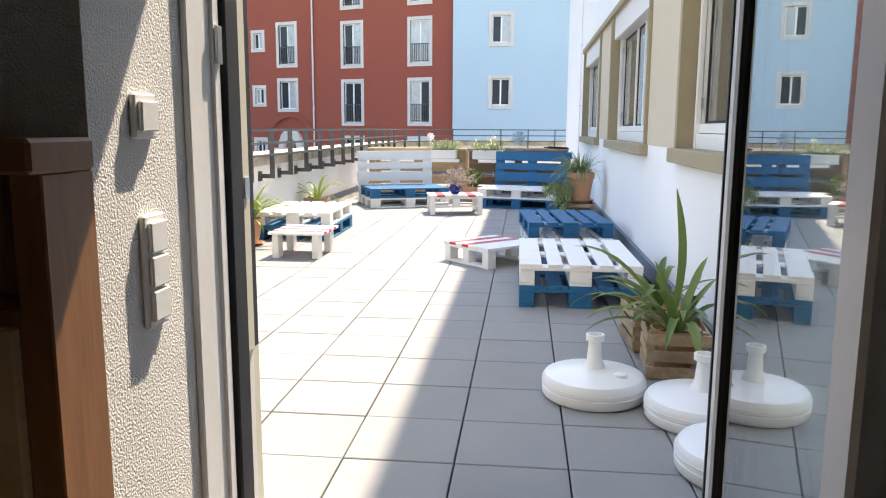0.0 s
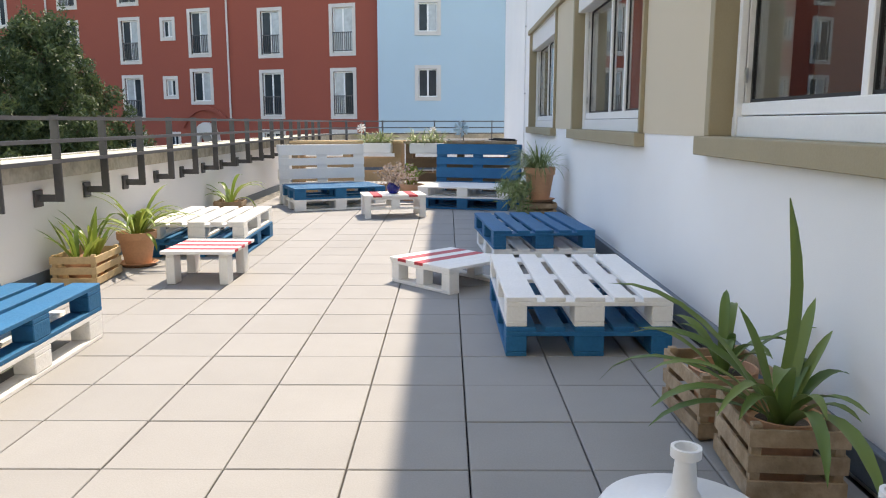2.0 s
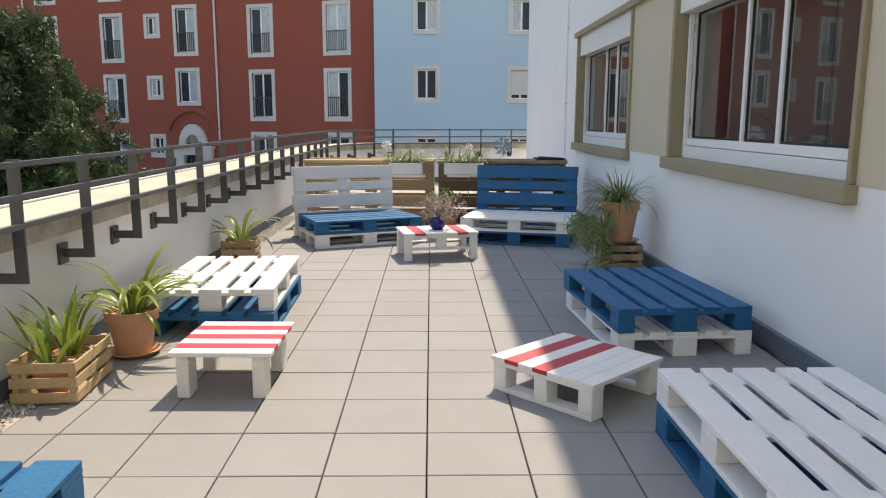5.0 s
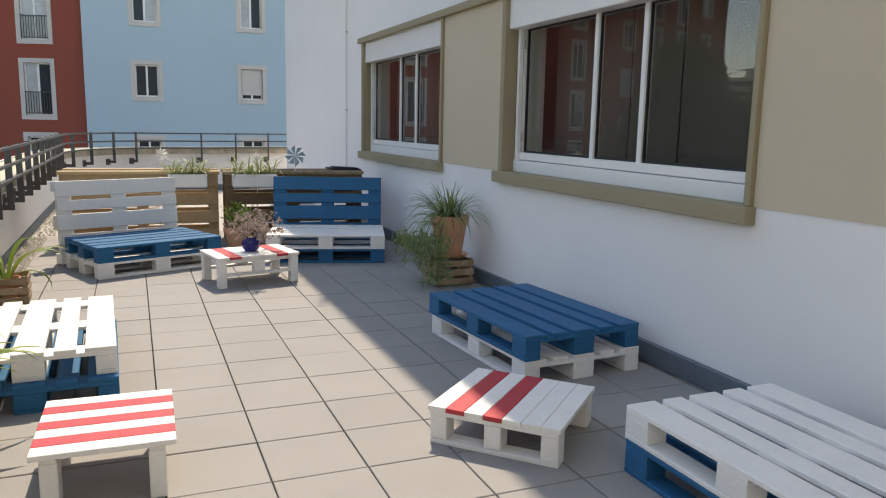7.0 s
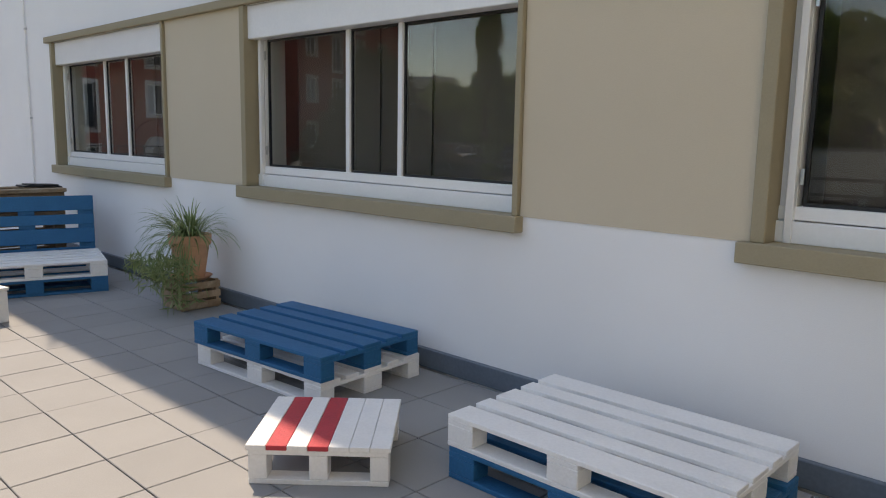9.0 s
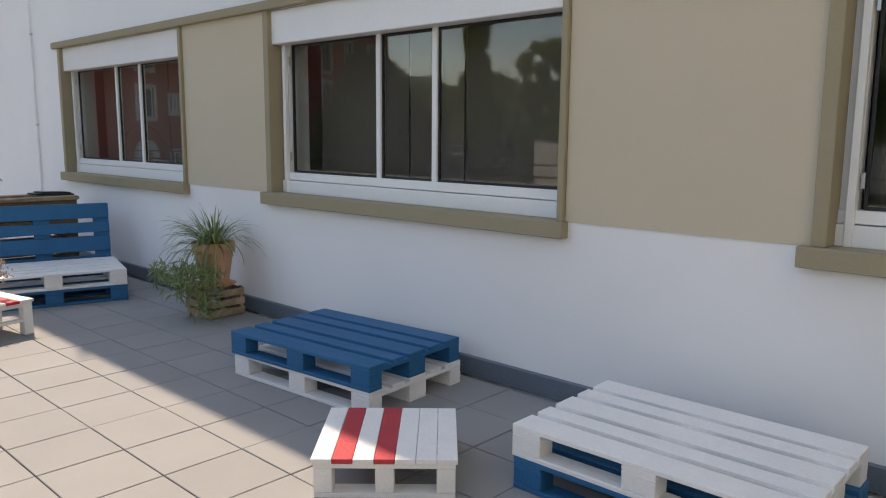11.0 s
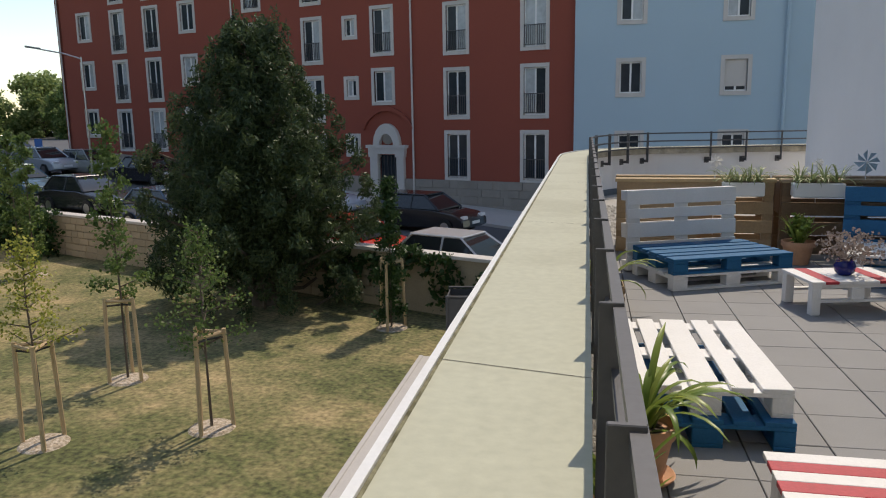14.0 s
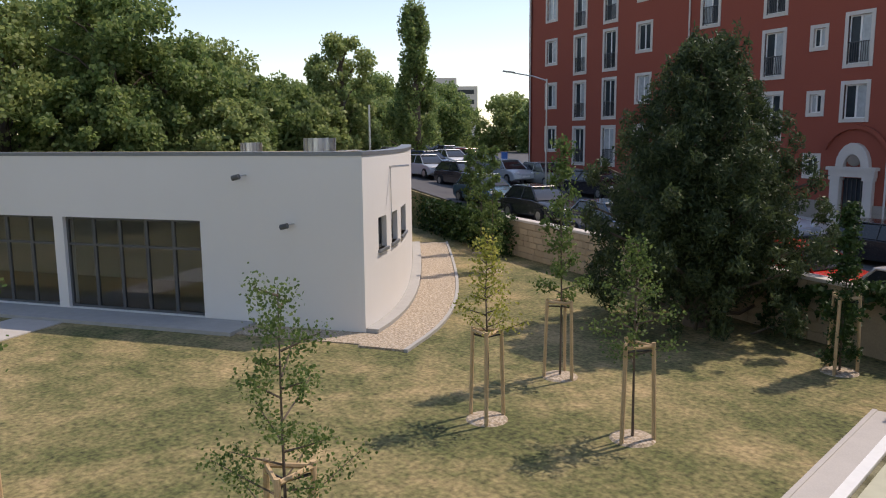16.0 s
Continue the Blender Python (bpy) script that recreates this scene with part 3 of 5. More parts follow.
def pallet_meshes(mat):
    """The shared pieces of one pallet, in one paint."""
    if mat.name not in PAL:
        wide = finish(boxes((-0.0725, -0.6, 0, 0.0725, 0.6, 0.022), soft=0.003), "board", mat)
        slim = finish(boxes((-0.05, -0.6, 0, 0.05, 0.6, 0.022), soft=0.003), "board", mat)
        cross = finish(boxes((-0.4, -0.0725, 0, 0.4, 0.0725, 0.022), soft=0.003), "cross_board", mat)
        block = finish(boxes((-0.0725, -0.0725, 0, 0.0725, 0.0725, 0.078), soft=0.004), "block", mat)
        slimb = finish(boxes((-0.05, -0.0725, 0, 0.05, 0.0725, 0.078), soft=0.004), "block", mat)
        PAL[mat.name] = wide, slim, cross, block, slimb
    return PAL[mat.name]


def pallet(mat, m, label, group="", name="pallet", half=None):
    """A euro pallet 0.8 by 1.2, its boards along y."""
    wide, slim, cross, block, slimb = pallet_meshes(mat)
    p = thing(name, label, "pallet", m, group)
    for i, (a, b) in enumerate(PAL_X):
        part("top_board", slim if i in (1, 3) else wide, None, p, at=pose((a + b) / 2, 0, 0.122))
    for y in (-0.5275, 0, 0.5275):
        part("cross_board", cross, None, p, at=pose(0, y, 0.1))
        for x in (-0.35, 0, 0.35):
            part("block", block if x == 0 else slimb, None, p, at=pose(x, y, 0.022))
    for x in (-0.35, 0, 0.35):
        part("bottom_board", wide if x == 0 else slim, None, p, at=pose(x, 0, 0))
    return p


G = "pallets used as terrace furniture"
WL, BL = "white painted wooden euro pallet", "blue painted wooden euro pallet"
pallet(M_bpaint, pose(0.345, 5.865, 0.0, 0, 0, 0.5), BL + " lying on the slabs", G)
pallet(M_wpaint, pose(0.345, 5.875, 0.145, 0, 0, 0.5), WL + " on a blue one as a table", G)
pallet(M_wpaint, pose(0.385, 8.13, 0.0, 0, 0, 4), WL + " lying on the slabs", G)
pallet(M_bpaint, pose(0.37, 8.13, 0.145, 0, 0, 5), BL + " on a white one as a table", G)
pallet(M_bpaint, pose(-2.45, 8.56, 0.0, 0, 0, 1.5), BL + " under a white one beside the parapet", G)
pallet(M_wpaint, pose(-2.46, 8.61, 0.145, 0, 0, 2), WL + " on a blue one beside the parapet", G)
pallet(M_wpaint, pose(-2.53, 4.98, 0.0, 0, 0, 1), WL + " lying near the door", G)
pallet(M_bpaint, pose(-2.53, 4.99, 0.145, 0, 0, 1), BL + " on a white one near the door", G)


def sofa(fx, fy, rot, seat, under, back, lab):
    """Two pallets lying crossways with a third standing behind them as a backrest."""
    c = pose(fx, fy, 0, 0, 0, rot)
    pallet(under, c @ pose(0.6, 0.4, 0.0, 0, 0, 90), lab[0], "pallets of the corner seats")
    pallet(seat, c @ pose(0.6, 0.4, 0.145, 0, 0, 90), lab[1], "pallets of the corner seats")
    pallet(back, c @ pose(0.585, 0.965, 0.41, 0, 0, 90) @ pose(0, 0, 0, 0, -86, 0) @ Matrix.Translation((0, 0, -0.07)), lab[2], "pallets of the corner seats")


sofa(-2.25, 11.2, 23, M_bpaint, M_wpaint, M_wpaint, (WL + " under a blue seat", BL + " as a sunlit seat", WL + " standing upright as a backrest"))
sofa(-0.72, 11.62, -16, M_wpaint, M_bpaint, M_bpaint, (BL + " under a white seat", WL + " as a seat", BL + " standing upright as a backrest"))


def stripe_table(m, sx, sy, h, stripes, label, plank_dir, legs="block"):
    """A low table made from a cut pallet, white with red stripes."""
    t = thing("low_table", label, "table", m, "low striped tables")
    n = len(stripes)
    for i, s in enumerate(stripes):
        w = (sx if plank_dir == "x" else sy) / n
        a = -(sx if plank_dir == "x" else sy) / 2 + w * i
        d = (a + 0.001, -sy / 2, h - 0.022, a + w - 0.001, sy / 2, h) if plank_dir == "x" else (-sx / 2, a + 0.001, h - 0.022, sx / 2, a + w - 0.001, h)
        part("board", boxes(d, soft=0.002), M_red if s else M_wpaint, t, "red painted board" if s else "")
    return t


t1 = stripe_table(pose(-2.06, 7.15, 0, 0, 0, -1), 0.50, 0.58, 0.236, [0, 1, 0, 1, 0, 1, 0], "low white wooden table with red stripes", "y")
for x in (-0.22, 0.15):
    for y in (-0.27, 0.13):
        part("leg", boxes((x, y, 0.0, x + 0.062, y + 0.12, 0.192), soft=0.004), M_wpaint, t1)
    part("side_rail", boxes((x + 0.003, -0.27, 0.192, x + 0.06, 0.27, 0.214), soft=0.002), M_wpaint, t1)
t2 = stripe_table(pose(-0.31, 6.985, 0, 0, 0, -47), 0.62, 0.60, 0.178, [0, 1, 0, 1, 0, 0, 0], "low white wooden table with two red stripes", "x")
for y in (-0.29, 0.20):
    for x in (-0.30, -0.04, 0.22):
        part("block", boxes((x, y, 0.022, x + 0.08, y + 0.09, 0.134), soft=0.004), M_wpaint, t2)
    part("bottom_board", boxes((-0.30, y, 0.0, 0.30, y + 0.09, 0.022), soft=0.002), M_wpaint, t2)
    part("cross_board", boxes((-0.30, y - 0.004, 0.134, 0.30, y + 0.094, 0.156), soft=0.002), M_wpaint, t2)
t3 = stripe_table(pose(-0.99, 10.82, 0, 0, 0, 12), 0.74, 0.52, 0.27, [0, 1, 0, 0, 0, 1, 0], "low white coffee table with red stripes", "x")
for x in (-0.36, 0.29):
    for y in (-0.25, 0.18):
        part("leg", boxes((x, y, 0.0, x + 0.07, y + 0.07, 0.248), soft=0.004), M_wpaint, t3)
for y in (-0.25, 0.18):
    part("shelf_rail", boxes((-0.29, y + 0.01, 0.10, 0.29, y + 0.06, 0.122), soft=0.002), M_wpaint, t3)
    part("block", boxes((-0.05, y + 0.005, 0.122, 0.05, y + 0.065, 0.215), soft=0.003), M_wpaint, t3)
    part("rail", boxes((-0.29, y + 0.01, 0.215, 0.29, y + 0.06, 0.247), soft=0.002), M_wpaint, t3)

# flower arrangement on the coffee table
rngp = np.random.default_rng(11)
fl = thing("flower_pot", "glossy blue pot with dry pinkish flowers", "plant pot", pose(-0.98, 10.80, 0.271))
part("pot", lathe([(0.045, 0), (0.075, 0.03), (0.082, 0.08), (0.062, 0.12), (0.066, 0.13), (0.055, 0.128), (0.05, 0.11)], 20), M_bluepot, fl, smooth=True)
sb = bmesh.new()
ends = []
for k in range(34):
    a, r = rngp.uniform(0, 6.28), rngp.uniform(0.05, 0.28)
    e = (r * math.cos(a), r * math.sin(a) * 0.8, 0.13 + rngp.uniform(0.03, 0.2) - 0.25 * max(0, r - 0.15))
    ends.append(e)
    tube(sb, [(0, 0, 0.11), (e[0] * 0.4, e[1] * 0.4, 0.16), e], 0.0022, 3)
part("stem", sb, M_bark, fl)
part("blossom", leaf_mesh("blossom", np.repeat(np.array(ends), 22, axis=0) + rngp.normal(scale=0.03, size=(34 * 22, 3)), 0.024, M_dryflower, rngp, long=1.1), None, fl)


# ---- pots, crates and plants ----
def crate(m, sx, sy, h, label, rows=3, mat=M_wood):
    c = thing("wooden_crate", label, "crate", m, "wooden plant crates")
    for x in (-sx / 2, sx / 2 - 0.03):
        for y in (-sy / 2, sy / 2 - 0.03):
            part("corner_post", boxes((x, y, 0, x + 0.03, y + 0.03, h), soft=0.002), mat, c)
    rh = h / rows
    for r in range(rows):
        z = rh * r + 0.012
        for y in (-sy / 2 - 0.01, sy / 2):
            part("slat", boxes((-sx / 2 - 0.01, y, z, sx / 2 + 0.01, y + 0.01, z + rh * 0.68), soft=0.0015), mat, c)
        for x in (-sx / 2 - 0.01, sx / 2):
            part("slat", boxes((x, -sy / 2, z, x + 0.01, sy / 2, z + rh * 0.68), soft=0.0015), mat, c)
    part("bottom", boxes((-sx / 2, -sy / 2, 0.004, sx / 2, sy / 2, 0.012)), mat, c)
    return c


def pot(m, r, h, label, plant=None, saucer=True):
    p = thing("plant_pot", label, "plant pot", m, "terracotta plant pots")
    if saucer:
        part("saucer", lathe([(r * 0.8, 0), (r * 1.05, 0.03), (r * 1.02, 0.032), (r * 0.78, 0.012)], 24), M_terra, p, smooth=True)
    z = 0.013 if saucer else 0.0
    part("pot", lathe([(r * 0.66, z), (r * 0.93, h * 0.78), (r * 1.02, h * 0.79), (r * 1.04, h), (r * 0.95, h), (r * 0.9, h * 0.86)], 26), M_terra, p, smooth=True)
    part("soil", lathe([(r * 0.9, h * 0.84), (r * 0.5, h * 0.88), (0.01, h * 0.89)], 18), M_soil, p)
    return p


def straps(parent, z, n, L, w, seed, mat=M_strap, **kw):
    g = np.random.default_rng(seed)
    return part("leaves", blades(n, L, w, g, mat=mat, **kw), None, parent, at=pose(0, 0, z))


# by the door: umbrella bases and two crates
def umbrella_base(x, y, turn):
    u = thing("umbrella_base", "white plastic water-filled umbrella base", "umbrella base", pose(x, y, 0, 0, 0, turn), "umbrella bases by the door")
    part("body", lathe([(0.205, 0.0), (0.217, 0.006), (0.226, 0.02), (0.227, 0.046), (0.221, 0.05), (0.227, 0.056), (0.226, 0.084), (0.214, 0.102), (0.15, 0.119), (0.06, 0.13), (0.055, 0.132)], 48), M_plastic, u, smooth=True)
    for k in range(6):
        rbm = bmesh.new()
        box(rbm, 0.075, -0.005, -0.006, 0.185, 0.005, 0.0025, pose(0, 0, 0.1395, 0, 10.5, 60 * k + 20))
        part("rib", rbm, M_plastic, u)
    part("tube", lathe([(0.05, 0.13), (0.045, 0.145), (0.034, 0.165), (0.027, 0.245), (0.029, 0.248), (0.04, 0.254), (0.04, 0.28), (0.03, 0.28), (0.026, 0.24)], 20), M_plastic, u, smooth=True)
    part("cap", lathe([(0.028, 0.11), (0.028, 0.13), (0.022, 0.134)], 14, at=(0.09, -0.10, 0.0)), M_plastic, u, smooth=True)
    part("seam", lathe([(0.2268, 0.066), (0.2285, 0.069), (0.2268, 0.072)], 44), M_plastic, u)


umbrella_base(0.29, 3.62, 10)
umbrella_base(0.70, 3.38, 60)
umbrella_base(0.73, 2.90, -35)

crate(pose(0.71, 4.02, 0, 0, 0, -4), 0.27, 0.33, 0.24, "worn wooden fruit crate holding a potted plant", 3, M_crate)
pa = pot(pose(0.71, 4.0, 0.013), 0.115, 0.21, "terracotta pot of broad green strap leaves in a crate", saucer=False)
straps(pa, 0.18, 12, 0.66, 0.05, 21, M_strap_dark, lo=28, hi=60, b0=70, b1=125, around=(2.3, 4.9))
part("side_leaves", blades(10, 0.46, 0.045, np.random.default_rng(25), lo=45, hi=80, b0=30, b1=120, mat=M_strap_dark), None, pa, at=pose(0, 0, 0.18))
tall = bmesh.new()
prev = None
for k in range(9):
    f = k / 8
    c = Vector((-0.04 + 0.05 * math.sin(f * 3), -0.02, 0.18 + 0.70 * f))
    w = 0.018 * (0.6 + 0.9 * f) * (1 - f ** 4) + 0.002
    cur = [tall.verts.new(c + Vector((-w, 0.006, 0))), tall.verts.new(c), tall.verts.new(c + Vector((w, 0.006, 0)))]
    if prev:
        tall.faces.new((prev[0], prev[1], cur[1], cur[0]))
        tall.faces.new((prev[1], prev[2], cur[2], cur[1]))
    prev = cur
part("tall_leaf", tall, M_strap_dark, pa, smooth=True)
crate(pose(0.70, 4.48, 0, 0, 0, 3), 0.30, 0.36, 0.24, "worn wooden crate holding a leafy pot by the wall", 3, M_crate)
pb = pot(pose(0.70, 4.48, 0.013), 0.12, 0.20, "terracotta pot with arching leaves in a crate", saucer=False)
straps(pb, 0.17, 12, 0.38, 0.045, 22, M_strap_dark, lo=35, hi=80, b0=50, b1=130)

# by the parapet
crate(pose(-2.90, 7.03, 0, 0, 0, 4), 0.29, 0.46, 0.22, "pale wooden crate with two potted plants", 3, M_lightwood)
for y, s in ((6.92, 31), (7.13, 32)):
    pc = pot(pose(-2.90, y, 0.013), 0.095, 0.15, "small terracotta pot of upright strap leaves in a crate", saucer=False)
    straps(pc, 0.13, 14, 0.38, 0.034, s, lo=50, hi=88, b0=5, b1=75)
pd = pot(pose(-2.77, 7.60, 0.0), 0.145, 0.27, "terracotta pot on a saucer with long strap leaves")
straps(pd, 0.22, 40, 0.52, 0.036, 33, lo=30, hi=85, b0=60, b1=165)
crate(pose(-2.87, 10.52, 0, 0, 0, 2), 0.30, 0.26, 0.22, "worn wooden crate with a drooping plant", 3, M_crate)
pe = pot(pose(-2.87, 10.52, 0.013), 0.10, 0.18, "terracotta pot with drooping strap leaves in a crate", saucer=False)
straps(pe, 0.15, 14, 0.56, 0.042, 34, lo=40, hi=78, b0=95, b1=175)

# big hanging plant by the wall
crate(pose(0.70, 10.22, 0, 0, 0, 2), 0.34, 0.30, 0.24, "dark wooden crate used as a plant stand", 3, M_crate)
pf = pot(pose(0.70, 10.22, 0.24), 0.17, 0.38, "large terracotta pot with trailing grassy plant", saucer=True)
straps(pf, 0.34, 110, 0.46, 0.010, 41, M_spider, lo=20, hi=75, b0=80, b1=160, spread=0.12, around=(2.0, 5.2))
straps(pf, 0.34, 55, 0.36, 0.010, 44, M_spider, lo=30, hi=80, b0=60, b1=140, spread=0.12)
straps(pf, 0.33, 40, 0.36, 0.010, 42, M_spider, lo=55, hi=88, b0=20, b1=70, spread=0.12)
hg = np.random.default_rng(43)
hb = bmesh.new()
hp = []
for k in range(38):
    a = hg.uniform(2.4, 4.4)
    r = hg.uniform(0.2, 0.50)
    zend = hg.uniform(-0.22, 0.12)
    pts = [(0.1 * math.cos(a), 0.1 * math.sin(a), 0.33), (r * 0.7 * math.cos(a), r * 0.7 * math.sin(a), 0.3), (r * math.cos(a), r * math.sin(a), 0.12), (r * 1.03 * math.cos(a), r * 1.03 * math.sin(a), zend)]
    tube(hb, pts, 0.002, 3)
    for q in range(20):
        f = hg.uniform(0, 1)
        hp.append((r * (0.9 + 0.13 * f) * math.cos(a) + hg.normal(0, 0.035), r * (0.9 + 0.13 * f) * math.sin(a) + hg.normal(0, 0.035), 0.22 + (zend - 0.22) * f))
part("stem", hb, M_spider, pf)
part("trailing_leaves", leaf_mesh("trailing_leaves", hp, 0.012, M_spider, hg, droop=0.8, long=9.0), None, pf)


# wooden planters behind the seats
def planter(m, L, h, label, M_wood=M_wood, M_lightwood=M_lightwood):
    p = thing("wooden_planter", label, "planter", m, "pallet planters behind the seats")
    for y in (0.0, 0.40):
        for r in range(4):
            z = 0.03 + r * 0.21
            part("board", boxes((0, y, z, L, y + 0.025, z + 0.14), soft=0.003), M_wood, p)
        for x in (0.0, L / 2 - 0.05, L - 0.1):
            part("post", boxes((x, y + 0.026, 0, x + 0.1, y + 0.11, h), soft=0.004), M_wood, p)
    for x in (0.0, L - 0.025):
        part("end_board", boxes((x, 0.135, 0.45, x + 0.025, 0.395, 0.8), soft=0.003), M_wood, p)
    part("top_rail", boxes((-0.02, -0.02, h, L + 0.02, 0.12, h + 0.04), soft=0.005), M_lightwood, p)
    part("top_rail", boxes((-0.02, 0.40, h, L + 0.02, 0.52, h + 0.04), soft=0.005), M_lightwood, p)
    return p


planter(pose(-2.68, 13.15, 0, 0, 0, -3), 1.66, 0.80, "natural wood planter built of pallet boards, sunlit")
# this one gets darker boards and rails, partly to stand for its shade
planter(pose(-0.95, 13.02, 0, 0, 0, -3), 1.62, 0.80, "dark wood planter built of pallet boards, toned down for shade", M_darkwood, M_crate)
for k, (x, y, L, seed) in enumerate(((-1.36, 12.98, 0.42, 51), (-0.63, 12.90, 0.50, 52))):
    fb = thing("flower_box", "white plastic flower box with striped grassy plants", "flower box", pose(x, y, 0.665, 0, 0, -3), "flower boxes on the planters")
    part("trough", boxes((-L / 2, -0.09, 0, L / 2, 0.09, 0.15), soft=0.012), M_plastic, fb)
    part("soil", boxes((-L / 2 + 0.02, -0.07, 0.15, L / 2 - 0.02, 0.07, 0.156)), M_soil, fb)
    g = np.random.default_rng(seed)
    for q in range(4):
        part("leaves", blades(30, 0.27, 0.014, g, lo=25, hi=85, b0=60, b1=150, mat=M_spider, spread=0.05), None, fb, at=pose(-L / 2 + L * (q + 0.5) / 4, 0, 0.15))
pg = pot(pose(-0.86, 12.62, 0), 0.16, 0.24, "terracotta pot with a leafy green plant", saucer=False)
g = np.random.default_rng(53)
straps(pg, 0.2, 26, 0.36, 0.03, 54, lo=50, hi=88, b0=20, b1=70)
part("foliage", leaf_mesh("foliage", blob_points(g, [(0, 0, 0.38, 0.12, 0.12, 0.17)], 160), 0.04, M_strap, g), None, pg)


def pinwheel(x, y, z, top, mat, label, r=0.11, petals=8):
    w = thing("pinwheel", label, "pinwheel", pose(x, y, z), "pinwheels in the planters")
    part("stick", tube(bmesh.new(), [(0, 0, 0), (0, 0, top)], 0.005, 6), M_wframe, w)
    bm = bmesh.new()
    for k in range(petals):
        a = 2 * math.pi * k / petals
        b = a + 0.55
        c = bm.verts.new((0, -0.012, top))
        p1 = bm.verts.new((r * math.cos(a), -0.012, top + r * math.sin(a)))
        p2 = bm.verts.new((r * 0.75 * math.cos(b), -0.04, top + r * 0.75 * math.sin(b)))
        bm.faces.new((c, p1, p2))
    bmesh.ops.solidify(bm, geom=bm.faces[:], thickness=0.002)
    part("sails", bm, mat, w)
    part("hub", lathe([(0.014, 0), (0.016, 0.012), (0.008, 0.02)], 10), M_wframe, w, at=pose(0, -0.012, top, 90, 0, 0))


pinwheel(-1.62, 13.2, 0.2, 0.83, M_wframe, "white pinwheel on a thin stick", 0.075)
pinwheel(-0.13, 13.05, 0.2, 0.82, M_pinblue, "pale blue pinwheel on a thin stick", 0.13)
pinwheel(-0.55, 13.25, 0.2, 0.80, M_wframe, "small white pinwheel among leaves", 0.06)
tagged(part("folded_sheet", bevel(boxes((-0.2, -0.12, 0, 0.2, 0.1, 0.02), (-0.14, -0.09, 0.021, 0.18, 0.1, 0.035)), 0.006), M_black, None, at=pose(0.5, 13.2, 0.842, 0, 3, 5)), "black folded sheet on the wooden planter", "sheet")

# ---- garden and street ----
GZ = -3.4


def wall_y(x):
    """Line of the garden wall."""
    return 28.9 - 0.4228 * (x + 22.0)


def street_z(x):
    """The street climbs towards the west."""
    return -3.2 + 0.062 * min(max(-4.0 - x, 0.0), 36.0) + 0.012 * min(max(-40.0 - x, 0.0), 400.0)


def sheet(xs, ys, fn):
    bm = bmesh.new()
    g = [[bm.verts.new((x, y, fn(x, y))) for y in ys] for x in xs]
    for i in range(len(xs) - 1):
        for j in range(len(ys) - 1):
            bm.faces.new((g[i][j], g[i + 1][j], g[i + 1][j + 1], g[i][j + 1]))
    return bm


def ground_z(x, y):
    d = y - wall_y(x) - 0.1
    if d < 0 and x > -60:
        return GZ
    return street_z(x) - 0.05


gx = [-900, -400, -200, -120, -90, -70, -60, -50] + [-46 + 2 * k for k in range(33)] + [30, 60, 150, 400, 900]
bm = bmesh.new()
cols = []
for x in gx:
    wy = wall_y(x) + 0.15
    col = [(-900, GZ), (-200, GZ), (-60, GZ), (0, GZ), (wy - 8 if wy > 10 else 1.0, GZ), (wy, GZ), (wy + 0.02, street_z(x) - 0.06), (wy + 12, street_z(x) - 0.06), (wy + 40, street_z(x) - 0.06), (wy + 200, street_z(x) - 0.06), (1500, street_z(x))]
    cols.append([bm.verts.new((x, y, z)) for y, z in col])
for a, b in zip(cols, cols[1:]):
    for j in range(len(a) - 1):
        bm.faces.new((a[j], b[j], b[j + 1], a[j + 1]))
structure("ground", bm, M_grass, "dry patchy lawn of the garden", "lawn")
rs = [-220, -120, -80, -60, -50] + [-44 + 4 * k for k in range(22)]
bm = bmesh.new()
c2 = [[bm.verts.new((x, wall_y(x) + d, street_z(x) + 0.0)) for d in (0.35, 6, 13.2)] for x in rs]
for a, b in zip(c2, c2[1:]):
    for j in range(2):
        bm.faces.new((a[j], b[j], b[j + 1], a[j + 1]))
structure("road", bm, M_asphalt, "grey asphalt street with parked cars", "road")
bm = bmesh.new()
c2 = [[bm.verts.new((x, wall_y(x) + d, street_z(x) + z)) for d, z in ((12.2, -0.05), (12.2, 0.12), (17.5, 0.12))] for x in rs]
for a, b in zip(c2, c2[1:]):
    for j in range(2):
        bm.faces.new((a[j], b[j], b[j + 1], a[j + 1]))
structure("pavement", bm, M_pave, "pavement with kerb before the red house", "pavement")
structure("car_park", sheet([-110, -80, -60, -46, -38.2], [25, 35, 45, 60, 80, 120], lambda x, y: street_z(x) + 0.02), M_asphalt, "asphalt car park beyond the garden", "car park")
structure("garden_path", boxes((-6.3, 2.0, GZ, -4.6, 19.1, GZ + 0.02), (-6.38, 2.0, GZ, -6.3, 19.1, GZ + 0.035)), M_pave, "light paved garden path along the house", "path")

# garden wall of stone blocks
gw = thing("garden_wall", "sandstone garden wall with a pale coping", "wall", kind="structure")
GA, GB = Vector((-24.0, wall_y(-24.0), 0)), Vector((-1.0, wall_y(-1.0), 0))
gl = (GB - GA).length
gm = Matrix.Translation(GA) @ Matrix.Rotation(math.atan2(GB.y - GA.y, GB.x - GA.x), 4, "Z")
part("core", boxes((0, 0.03, GZ - 0.2, gl, 0.32, -1.93)), M_gwall, gw, at=gm)
part("coping", boxes((-0.05, -0.05, -1.93, gl, 0.38, -1.84), soft=0.01), M_stone, gw, "pale stone coping", at=gm)
rw = random.Random(3)
stones = [finish(boxes((0, 0, 0, w, 0.06, 0.225), soft=0.012), "stone", M_gwall) for w in (0.38, 0.52, 0.66)]
